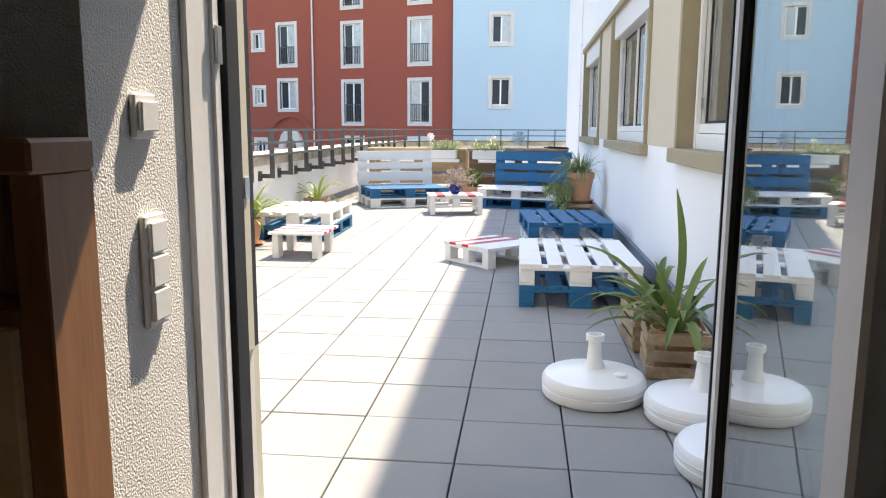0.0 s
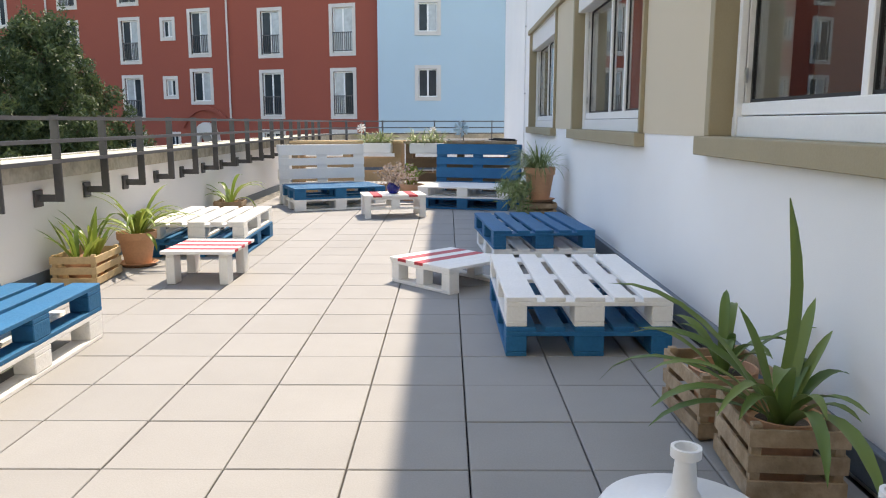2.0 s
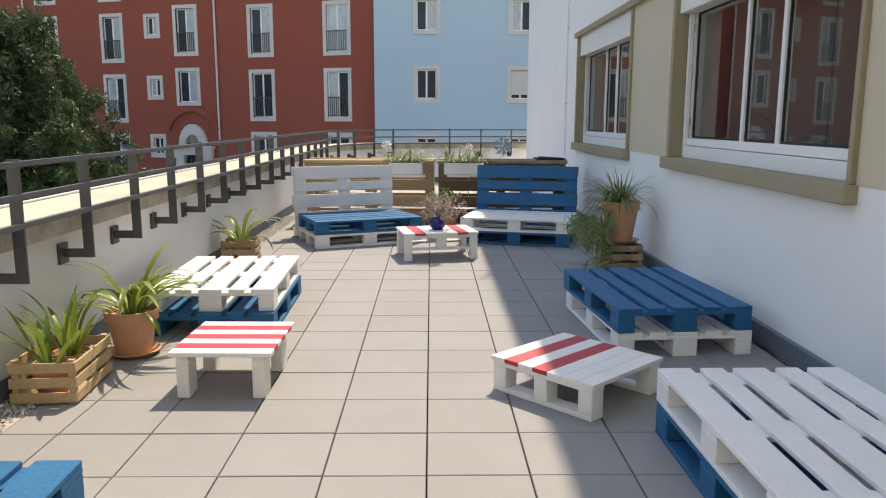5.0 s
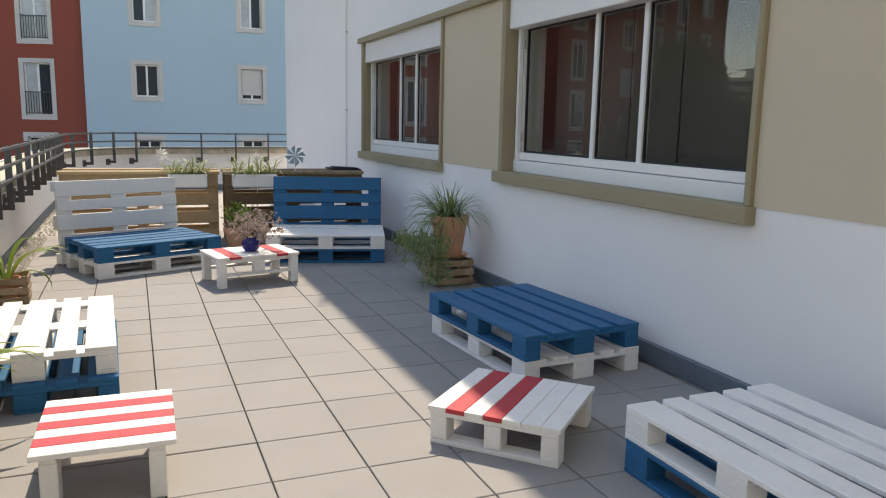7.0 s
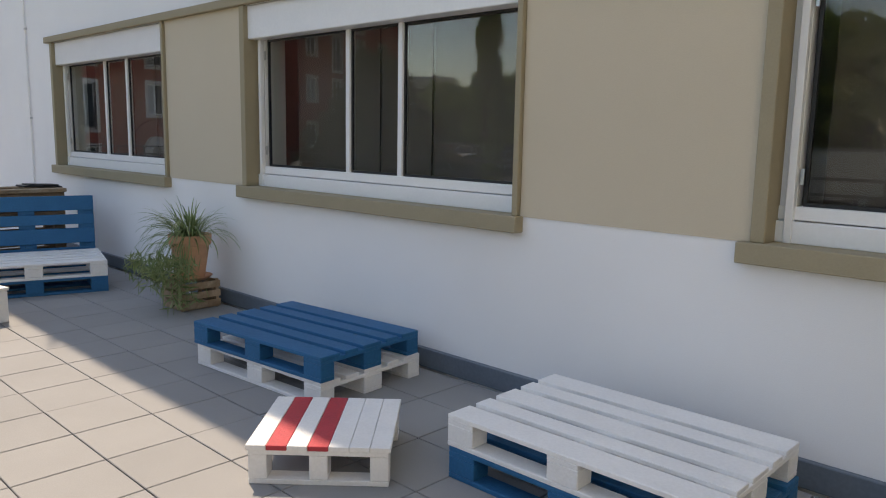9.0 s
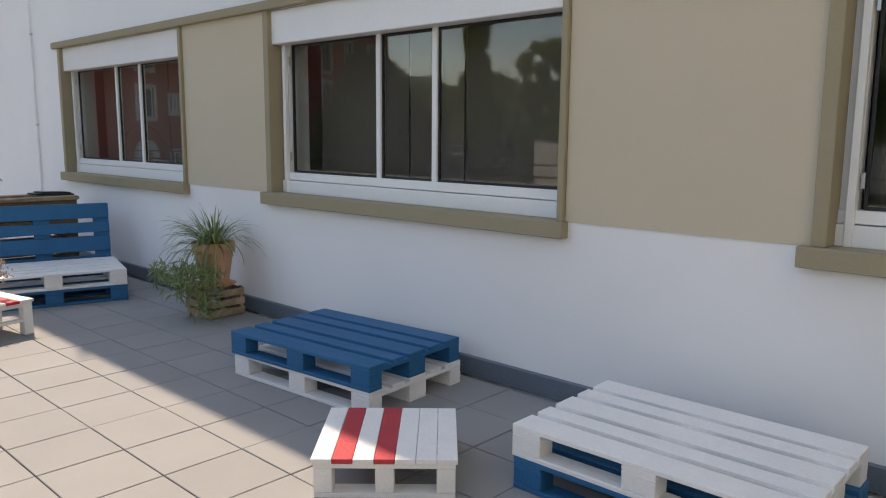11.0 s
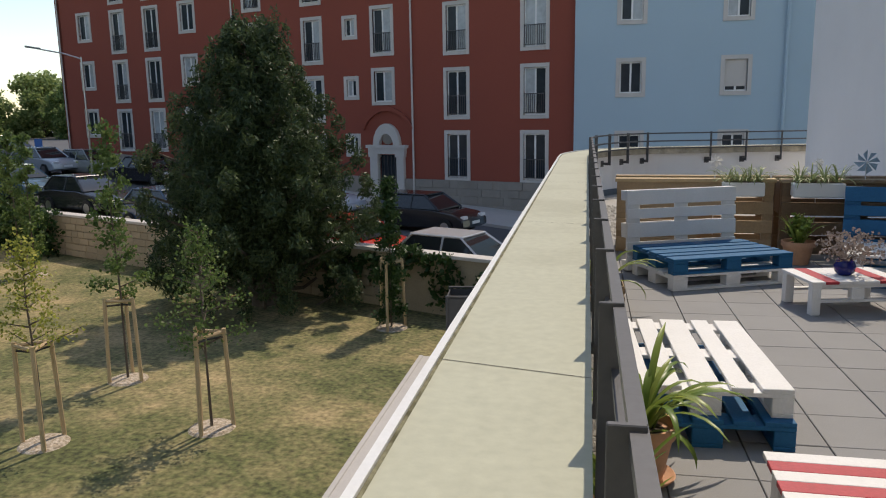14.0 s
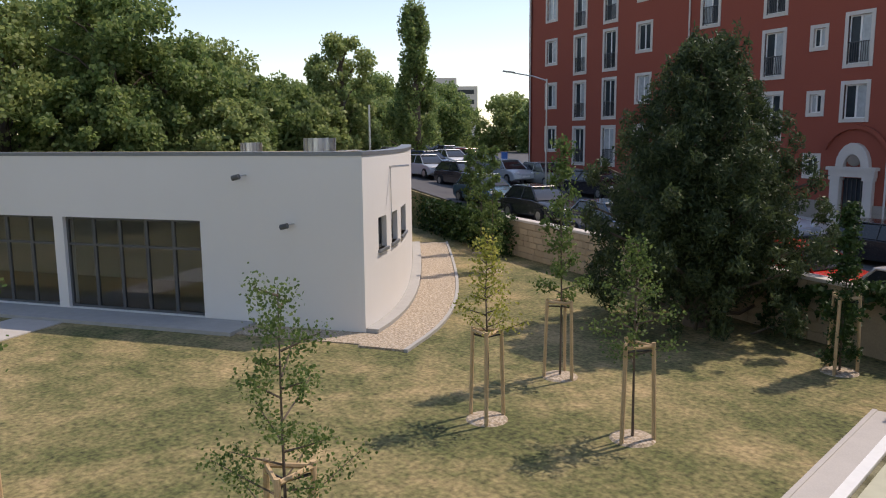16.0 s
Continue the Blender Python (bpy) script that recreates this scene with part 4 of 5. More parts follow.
for r in range(6):
    s = rw.uniform(0, 0.3)
    while s < 16.5:
        k = rw.randrange(3)
        part("stone", stones[k], None, gw, at=gm @ pose(s, -0.03 + rw.uniform(-0.008, 0.008), GZ + 0.01 + r * 0.243))
        s += (0.38, 0.52, 0.66)[k] + 0.016


# ---- houses across the street ----
FA, FB = Vector((-3.62, 38.5, 0)), Vector((-36.04, 49.45, 0))
fdir = (FB - FA).normalized()
fnor = Vector((fdir.y, -fdir.x, 0))
fnor = fnor if fnor.y < 0 else -fnor
fplace = lambda s, d, z: tuple(FA + fdir * s - fnor * d + Vector((0, 0, z)))


def facade_matrix(s, z):
    m = Matrix((fdir, -fnor, Vector((0, 0, 1)))).transposed().to_4x4()
    m.translation = FA + fdir * s + Vector((0, 0, z))
    return m


red = thing("red_house", "red rendered apartment house with white framed windows", "house")
WIN = []          # (s, z, width, height, french)
for s in (1.85, 5.83):
    for z in (-1.5, 1.45, 4.45, 7.45):
        WIN.append((s, z, 1.06, 2.1, True))
for z in (2.2, 8.3):
    WIN.append((10.0, z, 1.06, 1.5, False))
WIN.append((10.0, 4.6, 1.06, 2.1, True))
for z in (2.5, 5.5, 8.6, -0.4):
    WIN.append((11.95, z, 0.6, 0.85, False))
for z in (-1.65, 1.35, 4.35, 7.35):
    for s in (14.4, 18.5):
        WIN.append((s, z, 1.06, 2.1, True))
for z in (0.55, 3.55, 6.55, 9.5):
    WIN.append((23.5, z, 1.06, 1.5, False))
    WIN.append((32.75, z, 1.06, 1.5, False))
    WIN.append((26.55, z - 0.85, 1.06, 2.3, True))
    WIN.append((29.55, z - 0.85, 1.06, 2.3, True))
fh = [(s - w / 2, z, s + w / 2, z + h) for s, z, w, h, _ in WIN] + [(9.2, -2.95, 10.35, -0.45)]
part("wall", wall_bm(35.5, -4.0, 12.5, 0.45, fh, fplace), M_redfac, red)
part("side_wall", wall_bm(14.0, -4.0, 12.5, 0.45, [], lambda s, d, z: tuple(FA + fdir * (35.5 - d) - fnor * s + Vector((0, 0, z)))), M_redfac, red)
part("roof", wall_bm(36.3, 12.5, 12.8, 14.0, [], lambda s, d, z: tuple(FA + fdir * (s - 0.1) - fnor * (d - 0.6) + Vector((0, 0, z)))), M_roof, red)
# added backing wall, coloured dark for the unlit interior
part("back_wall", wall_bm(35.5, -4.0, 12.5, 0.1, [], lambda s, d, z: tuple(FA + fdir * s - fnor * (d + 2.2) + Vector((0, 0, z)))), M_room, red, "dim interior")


def far_window_meshes(w, h, french, tag):
    fr = bmesh.new()
    t = 0.17
    box(fr, -w / 2 - t, -0.03, -t, -w / 2, 0.12, h + t)
    box(fr, w / 2, -0.03, -t, w / 2 + t, 0.12, h + t)
    box(fr, -w / 2, -0.03, h, w / 2, 0.12, h + t)
    box(fr, -w / 2, -0.05, -t, w / 2, 0.12, 0)
    fr = finish(fr, "surround", M_stone)
    c = bmesh.new()
    for x, t2 in ((-w / 2, 0.055), (-0.04, 0.08), (w / 2 - 0.055, 0.055)):
        box(c, x, 0.1, 0, x + t2, 0.16, h)
    for z in (0, h - 0.06):
        box(c, -w / 2 + 0.055, 0.1, z, -0.04, 0.16, z + 0.06)
        box(c, 0.04, 0.1, z, w / 2 - 0.055, 0.16, z + 0.06)
    c = finish(c, "casement", M_wframe)
    p = finish(boxes((-w / 2 + 0.055, 0.13, 0.06, -0.04, 0.14, h - 0.06)), "pane", M_farpane)
    p2 = finish(boxes((0.04, 0.13, 0.06, w / 2 - 0.055, 0.14, h - 0.06)), "pane", M_farpane)
    pc = finish(boxes((-w / 2 + 0.055, 0.13, 0.06, -0.04, 0.14, h - 0.06)), "pane", M_farcurtain)
    pc2 = finish(boxes((0.04, 0.13, 0.06, w / 2 - 0.055, 0.14, h - 0.06)), "pane", M_farcurtain)
    r = None
    if french:
        step = (w - 0.02) / 10
        rb = wall_bm(w, 0.08, 0.96, 0.03, [(0.02 + step * k, 0.11, step * (k + 1), 0.92) for k in range(10)], lambda s, d, z: (s - w / 2, d, z))
        r = finish(rb, "balcony_rail", M_rail)
    return fr, c, (p, p2), (pc, pc2), r


FARM = {}
rr = random.Random(12)


def far_window(parent, m, w, h, french, shut=False, veil=0.38):
    if (w, h, french) not in FARM:
        FARM[w, h, french] = far_window_meshes(w, h, french, "")
    fr, c, dark, pale, r = FARM[w, h, french]
    win = part("window", fr, None, parent, at=m)
    part("casement", c, None, win)
    for k in range(2):
        part("pane", (pale if rr.random() < veil else dark)[k], None, win)
    if r:
        part("balcony_rail", r, None, win)
    if shut:
        part("shutter", boxes((-w / 2 + 0.02, 0.08, 0.2, w / 2 - 0.02, 0.1, h - 0.02)), M_stone, win, "closed grey roller shutter")
    return win


for s, z, w, h, french in WIN:
    far_window(red, facade_matrix(s, z), w, h, french)
part("plinth", wall_bm(35.5, -4.0, -1.62, 0.08, [(9.0, -4.0, 10.55, -1.62)], lambda s, d, z: fplace(s, d - 0.085, z + (max(0, s - 12) * 0.052 if z > -3 else 0))), M_plinth, red, "grey stone plinth")
for s in (8.26, 19.9, 35.2):
    part("downpipe", tube(bmesh.new(), [fplace(s, -0.1, -3.0), fplace(s, -0.1, 12.4)], 0.05, 8), M_stone, red, "pale downpipe")
rs_ = random.Random(21)
blocks = [finish(boxes((0, -0.03, 0, w, 0.02, 0.36), soft=0.012), "stone_block", M_plinth) for w in (0.55, 0.75, 0.95)]
for r in range(4):
    s = 0.1
    while s < 7.9:
        k = rs_.randrange(3)
        part("stone_block", blocks[k], None, red, at=facade_matrix(s + (0.55, 0.75, 0.95)[k], -3.13 + 0.375 * r) @ Matrix.Translation((0, -0.09 + rs_.uniform(-0.01, 0.006), 0)))
        s += (0.55, 0.75, 0.95)[k] + 0.018
dw = bmesh.new()
for a, b in ((8.78, 9.2), (10.35, 10.8)):
    box(dw, a, -0.22, -3.1, b, 0.1, -0.55)
    box(dw, a - 0.05, -0.27, -0.55, b + 0.05, 0.1, -0.4)
box(dw, 8.7, -0.25, -0.4, 10.88, 0.1, -0.1)
box(dw, 8.6, -0.32, -0.1, 10.98, 0.1, 0.05)
for k in range(9):
    a0, a1 = math.pi * k / 9, math.pi * (k + 1) / 9
    q = []
    for d in (-0.22, 0.02):
        for a, r in ((a0, 0.42), (a1, 0.42), (a1, 0.8), (a0, 0.8)):
            q.append(dw.verts.new((9.79 + r * math.cos(a), d, 0.05 + r * math.sin(a) * 1.35)))
    for f in ((0, 1, 2, 3), (7, 6, 5, 4), (0, 4, 5, 1), (1, 5, 6, 2), (2, 6, 7, 3), (3, 7, 4, 0)):
        dw.faces.new([q[i] for i in f])
pm = facade_matrix(0, 0)
portal = part("portal", dw, M_stone, red, "pale carved stone door surround", at=pm)
ov = bmesh.new()
bmesh.ops.create_uvsphere(ov, u_segments=16, v_segments=8, radius=1, matrix=pose(9.79, -0.05, 0.5) @ Matrix.Diagonal((0.4, 0.1, 0.42, 1)))
part("medallion", ov, M_plinth, portal, "oval stone medallion", smooth=True)
part("door", boxes((9.2, 0.15, -3.0, 10.35, 0.22, -0.45)), M_farpane, portal, "dark house door")
part("door_grille", boxes(*[(9.25 + 0.22 * k, 0.1, -2.9, 9.29 + 0.22 * k, 0.14, -0.5) for k in range(5)]), M_rail, portal)
# shallow red arch over the portal
ar = bmesh.new()
for k in range(10):
    a0, a1 = math.pi * (0.12 + 0.76 * k / 10), math.pi * (0.12 + 0.76 * (k + 1) / 10)
    q = []
    for d in (-0.16, 0.0):
        for a, r in ((a0, 1.5), (a1, 1.5), (a1, 1.68), (a0, 1.68)):
            q.append(ar.verts.new((9.79 + r * math.cos(a), d, 0.25 + r * math.sin(a))))
    for f in ((0, 1, 2, 3), (7, 6, 5, 4), (0, 4, 5, 1), (1, 5, 6, 2), (2, 6, 7, 3), (3, 7, 4, 0)):
        ar.faces.new([q[i] for i in f])
bmesh.ops.remove_doubles(ar, verts=ar.verts, dist=0.0001)
part("arch", ar, M_redfac, red, at=pm)

blue = thing("blue_house", "light blue rendered apartment house with white windows", "house")
BW = [(s, z) for z in (-0.75, 2.3, 5.3, 8.35) for s in (2.35, 6.6, 10.8, 15.0)]
bplace = lambda s, d, z: (-3.6 + s, 38.1 + d, z)
part("wall", wall_bm(22.0, -4.0, 12.5, 0.45, [(s - 0.45, z, s + 0.45, z + 1.3) for s, z in BW], bplace), M_bluefac, blue)
part("roof", boxes((-3.7, 37.6, 12.5, 18.6, 50, 12.8)), M_roof, blue)
# same dark-coloured backing in place of unlit rooms
part("back_wall", boxes((-3.3, 40.2, -4, 18.0, 40.3, 12.5)), M_room, blue, "dim interior")
part("downpipe", tube(bmesh.new(), [(4.9, 38.0, -3), (4.9, 38.0, 12.4)], 0.08, 8), M_bluefac, blue)
for k, (s, z) in enumerate(BW):
    far_window(blue, pose(-3.6 + s, 38.1, z), 0.9, 1.3, False, veil=0.12, shut=(abs(s - 6.6) < 0.1 and abs(z - 2.3) < 0.1))

# ---- dark enclosure at the end of the garden path ----
enc = thing("bin_enclosure", "dark grey steel enclosure at the end of the paved path", "enclosure", pose(-5.85, 19.3, GZ, 0, 0, 6))
for x, y in ((0, 0), (1.4, 0), (0, 0.9), (1.4, 0.9)):
    part("post", boxes((x, y, 0, x + 0.06, y + 0.06, 1.26), soft=0.004), M_rail, enc)
part("front_panel", boxes((0.06, 0.015, 0.06, 1.4, 0.04, 1.2)), M_rail, enc)
part("back_panel", boxes((0.06, 0.92, 0.06, 1.4, 0.945, 1.2)), M_rail, enc)
for x in (0.015, 1.42):
    part("side_panel", boxes((x, 0.06, 0.06, x + 0.025, 0.9, 1.2)), M_rail, enc)
part("top_rail", boxes((0.06, 0, 1.22, 1.4, 0.06, 1.26)), M_rail, enc)
part("top_rail", boxes((0.06, 0.9, 1.22, 1.4, 0.96, 1.26)), M_rail, enc)

# ---- annex ----
AC = Vector((-17.37, 16.53, 0))
ad = Vector((-11.94, -5.69, 0)).normalized()
an = Vector((ad.y, -ad.x, 0)) if ad.x < 0 else Vector((-ad.y, ad.x, 0))
an = an if an.dot(Vector((1, -1, 0))) > 0 else -an
aplace = lambda s, d, z: tuple(AC + ad * s - an * d + Vector((0, 0, z)))
ATOP = 1.12
annex = thing("annex", "white flat-roofed pavilion with large windows", "building")
AH = [(4.8, GZ + 0.12, 9.45, -0.62), (9.8, GZ + 0.12, 14.5, -0.62), (14.85, GZ + 0.12, 19.5, -0.62)]
part("wall", wall_bm(26.0, GZ - 0.2, ATOP, 0.4, AH, aplace), M_annex, annex)
cdir = (Vector((-24.55, 25.53, 0)) - AC)
clen = cdir.length
cdir.normalize()
cn = Vector((cdir.y, -cdir.x, 0))


def cplace(s, d, z):
    """The curved side: it leaves the corner at one heading and bends to another; d goes inwards."""
    x, y, n = AC.x, AC.y, 30
    for i in range(n):
        h = radians(136.2 - 23.0 * math.exp(-(i + 0.5) / n * max(s, 0) / 3.4))
        x, y = x + math.cos(h) * s / n, y + math.sin(h) * s / n
    h = radians(136.2 - 23.0 * math.exp(-max(s, 0) / 3.4))
    return (x - d * math.sin(h), y + d * math.cos(h), z)


CH = [(1.00, -1.38, 1.75, -0.52), (2.30, -1.38, 3.20, -0.52), (3.90, -1.38, 5.30, -0.52)]
part("curved_wall", wall_bm(16.0, GZ - 0.2, ATOP, 0.4, CH, cplace, steps=24), M_annex, annex)
part("coping", wall_bm(26.0, ATOP, ATOP + 0.1, 0.45, [], lambda s, d, z: aplace(s, d - 0.02, z)), M_greymetal, annex, "grey metal roof edge")
part("coping", wall_bm(16.0, ATOP, ATOP + 0.1, 0.45, [], lambda s, d, z: cplace(s, d - 0.02, z), steps=24), M_greymetal, annex)
rb = bmesh.new()
pts = [aplace(26, 0.4, ATOP - 0.18), aplace(0.5, 0.42, ATOP - 0.18)] + [cplace(s, 0.4, ATOP - 0.18) for s in range(1, 17, 3)] + [aplace(26, 14, ATOP - 0.18)]
rb.faces.new([rb.verts.new(p) for p in pts])
part("roof", rb, M_sedum, annex, "dry planted roof")
# dark-coloured wall gives the pavilion its dim inside
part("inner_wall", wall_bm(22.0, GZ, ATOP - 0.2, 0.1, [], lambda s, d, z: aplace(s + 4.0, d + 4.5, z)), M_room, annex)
part("inner_floor", wall_bm(21.5, GZ + 0.02, GZ + 0.08, 4.0, [], lambda s, d, z: aplace(s + 4.0, d + 0.45, z)), M_floorroom, annex)
for s0, z0, s1, z1 in AH:
    W = s1 - s0
    piece = lambda a, za, b, zb: wall_bm(b - a, za, zb, 0.07, [], lambda s, d, z: aplace(a + s, d + 0.125, z))
    w = part("window", wall_bm(W, z0, z1, 0.08, [(0.07, z0 + 0.07, W - 0.07, z1 - 0.07)], lambda s, d, z: aplace(s0 + s, d + 0.12, z)), M_aframe, annex, "dark framed full-height window")
    n = 5
    edges = [s0 + 0.07 + (W - 0.14) * k / n for k in range(n + 1)]
    for e in edges[1:-1]:
        part("mullion", piece(e - 0.05, z0 + 0.07, e + 0.05, z1 - 0.07), M_aframe, w)
    for a, b in zip(edges, edges[1:]):
        a, b = a + (0.05 if a > edges[0] else 0), b - (0.05 if b < edges[-1] else 0)
        part("transom", piece(a, -1.46, b, -1.39), M_aframe, w)
        pp = part("pane", wall_bm(b - a, z0 + 0.07, z1 - 0.07, 0.008, [], lambda s, d, z: aplace(a + s, d + 0.155, z)), M_glass, w)
        pp.visible_shadow = False
for s0, z0, s1, z1 in CH:
    fr = wall_bm(s1 - s0, z0, z1, 0.06, [(0.07, z0 + 0.07, (s1 - s0) / 2 - 0.03, z1 - 0.07), ((s1 - s0) / 2 + 0.03, z0 + 0.07, s1 - s0 - 0.07, z1 - 0.07)], lambda s, d, z: cplace(s0 + s, d + 0.14, z))
    w = part("window", fr, M_aframe, annex, "small dark framed window")
    part("pane", wall_bm(s1 - s0 - 0.02, z0 + 0.02, z1 - 0.02, 0.01, [], lambda s, d, z: cplace(s0 + 0.01 + s, d + 0.16, z)), M_farpane, w)
    part("sill", wall_bm(s1 - s0 + 0.1, z0 - 0.08, z0, 0.2, [], lambda s, d, z: cplace(s0 - 0.05 + s, d - 0.07, z)), M_greymetal, w)
# kerb and gravel round it
structure("annex_kerb", wall_bm(16.0, GZ, GZ + 0.14, 0.35, [], lambda s, d, z: cplace(s, d - 0.36, z), steps=24), M_kerb, "concrete kerb at the foot of the annex", "kerb")
structure("annex_kerb_front", wall_bm(26.0, GZ, GZ + 0.1, 1.2, [], lambda s, d, z: aplace(s + 3.2, d - 1.22, z)), M_kerb, "concrete strip before the annex windows", "kerb")
structure("gravel_border", wall_bm(17.5, GZ, GZ + 0.05, 1.2, [], lambda s, d, z: cplace(s - 1.2, d - 1.57, z), steps=26), M_brownpebble, "brown gravel border round the annex", "gravel")
structure("border_edging", wall_bm(17.6, GZ, GZ + 0.08, 0.1, [], lambda s, d, z: cplace(s - 1.25, d - 1.68, z), steps=26), M_kerb, "pale edging stones of the gravel border", "edging")
structure("gravel_border_front", wall_bm(4.6, GZ, GZ + 0.03, 1.0, [], lambda s, d, z: aplace(s - 1.4, d - 1.02, z)), M_brownpebble, "brown gravel before the annex wall", "gravel")
structure("garden_walk", wall_bm(1.7, GZ, GZ + 0.03, 7.0, [], lambda s, d, z: aplace(s + 8.5, -d - 1.25, z)), M_pave, "pale paved walk to the annex", "path")
for s, z, L in ((3.3, 0.62, 0.28), (1.95, -0.62, 0.2)):
    f = thing("wall_camera", "small dark cylindrical fixture on the white wall", "fixture", group="fixtures on the annex")
    p0, p1 = Vector(aplace(s, 0, z)), Vector(aplace(s + 0.12, -0.3, z - 0.02))
    part("arm", tube(bmesh.new(), [p0, p1], 0.02, 6), M_metal, f)
    part("head", tube(bmesh.new(), [p1 - ad * 0.1, p1 + ad * 0.1 + Vector((0, 0, -0.05))], 0.07, 12), M_aframe, f, smooth=True)
lm = thing("wall_lamp", "thin grey wall lamp arm on the curved wall", "lamp")
part("arm", tube(bmesh.new(), [cplace(2.2, 0, 0.76), cplace(2.2, -0.55, 0.8)], 0.03, 6), M_metal, lm)
part("cable", tube(bmesh.new(), [cplace(2.2, -0.03, 0.74), cplace(2.2, -0.03, -0.7)], 0.012, 5), M_metal, lm)
for s, d, r, h in ((1.9, 1.5, 0.42, 0.62), (4.6, 2.4, 0.3, 0.5)):
    v = thing("roof_vent", "ribbed zinc ventilation duct on the flat roof", "vent", pose(*aplace(s, d, ATOP - 0.18)), "vents on the annex roof")
    part("drum", lathe([(r, 0), (r, h), (r * 0.96, h), (r * 0.96, h * 0.6)], 24), M_metal, v)
    rib = finish(boxes((r, -0.02, 0.02, r + 0.02, 0.02, h)), "rib", M_metal)
    for k in range(16):
        part("rib", rib, None, v, at=pose(0, 0, 0, 0, 0, 22.5 * k))
mast = thing("mast", "thin metal mast beyond the annex", "mast", pose(-29, 27, -2.6))
part("pole", tube(bmesh.new(), [(0, 0, 0), (0, 0, 5.6)], 0.05, 8), M_metal, mast)


# ---- trees ----
def young_tree(x, y, h, seed, mat, label, crown=0.75, stakes=True, n=520, leafsize=0.075, narrow=1.0, low=1.5):
    g = np.random.default_rng(seed)
    t = thing("young_tree", label, "tree", pose(x, y, GZ, 0, 0, seed * 40), "young garden trees")
    tb = bmesh.new()
    tube(tb, [(0, 0, 0), (0.02, 0.01, h * 0.35), (-0.02, 0.02, h * 0.7), (0.01, 0, h)], 0.025, 8, 0.2)
    pts = []
    for k in range(20):
        z = low + (h - low) * (k + g.uniform(0, 0.8)) / 20
        f = (z - low) / (h - low)
        L = crown * narrow * (1.05 - 0.85 * f) * g.uniform(0.55, 1.15)
        a = k * 2.4 + g.uniform(-0.4, 0.4)
        e = (L * math.cos(a), L * math.sin(a), z + L * 0.42)
        tube(tb, [(0, 0, z), (e[0] * 0.5, e[1] * 0.5, z + L * 0.2), e], 0.014, 4, 0.3)
        q = int(2.2 * n / 20)
        fr = g.uniform(0.35, 1.08, size=(q, 1)) ** 0.8
        pts.append(np.array([0, 0, z]) + fr * (np.array(e) - np.array([0, 0, z])) + g.normal(scale=0.085, size=(q, 3)))
    part("trunk", tb, M_bark, t, smooth=True)
    part("crown", leaf_mesh("crown", np.vstack(pts), leafsize * 0.8, mat, g, droop=0.3, long=1.3), None, t)
    part("soil", lathe([(0.38, 0.0), (0.34, 0.03), (0.1, 0.05)], 18), M_brownpebble, t, "bare mulched soil")
    if stakes:
        for k in range(3):
            a = 0.5 + 2.094 * k
            part("stake", tube(bmesh.new(), [(0.34 * math.cos(a), 0.34 * math.sin(a), 0), (0.29 * math.cos(a), 0.29 * math.sin(a), 1.66)], 0.035, 8), M_stake, t)
            b = a + 2.094
            part("crossbar", tube(bmesh.new(), [(0.29 * math.cos(a), 0.29 * math.sin(a), 1.6), (0.29 * math.cos(b), 0.29 * math.sin(b), 1.6)], 0.03, 6), M_stake, t)
            part("strap", tube(bmesh.new(), [(0.29 * math.cos(a), 0.29 * math.sin(a), 1.52), (0.02 * math.cos(a), 0.02 * math.sin(a), 1.5)], 0.018, 5), M_black, t)
    return t


young_tree(-11.3, 14.1, 3.25, 1, M_leafy2, "young tree with yellowish leaves tied to three stakes", 0.62, low=1.5, n=600, leafsize=0.055)
young_tree(-11.7, 16.95, 4.9, 2, M_leaf, "slim young tree tied to three wooden stakes", 0.5, low=1.5, n=1100, leafsize=0.07)
young_tree(-8.95, 15.05, 3.3, 3, M_leaf, "young leafy tree tied to three wooden stakes", 0.75, low=1.2, n=800, leafsize=0.055)
young_tree(-9.27, 8.47, 3.5, 4, M_leaf, "young airy tree tied to wooden stakes near the house", 1.05, low=0.8, n=1500, leafsize=0.042)
young_tree(-14.3, 6.9, 4.0, 5, M_leaf, "young tree tied to three stakes on the dry lawn", 0.9, low=1.6)
young_tree(-7.5, 21.1, 3.5, 6, M_ivy, "narrow columnar tree staked by the garden wall", 0.42, low=0.2, n=1900, leafsize=0.075)
for k, (x, y, h) in enumerate(((-20.6, 25.5, 4.6), (-23.8, 28.6, 4.6), (-27.0, 31.6, 4.4))):
    young_tree(x, y, h, 8 + k, M_leaf, "narrow columnar young tree in the garden", 0.6, False, low=0.4, n=1100, leafsize=0.1)

# dark yew before the red house
gy = np.random.default_rng(77)
yew = thing("yew_tree", "large dark dense evergreen tree beside the garden wall", "tree", pose(-11.5, 22.9, GZ))
tb = bmesh.new()
blobs = [(0, 0, 2.9, 2.2, 2.2, 2.4), (0.1, 0, 5.0, 1.0, 1.0, 1.5)]
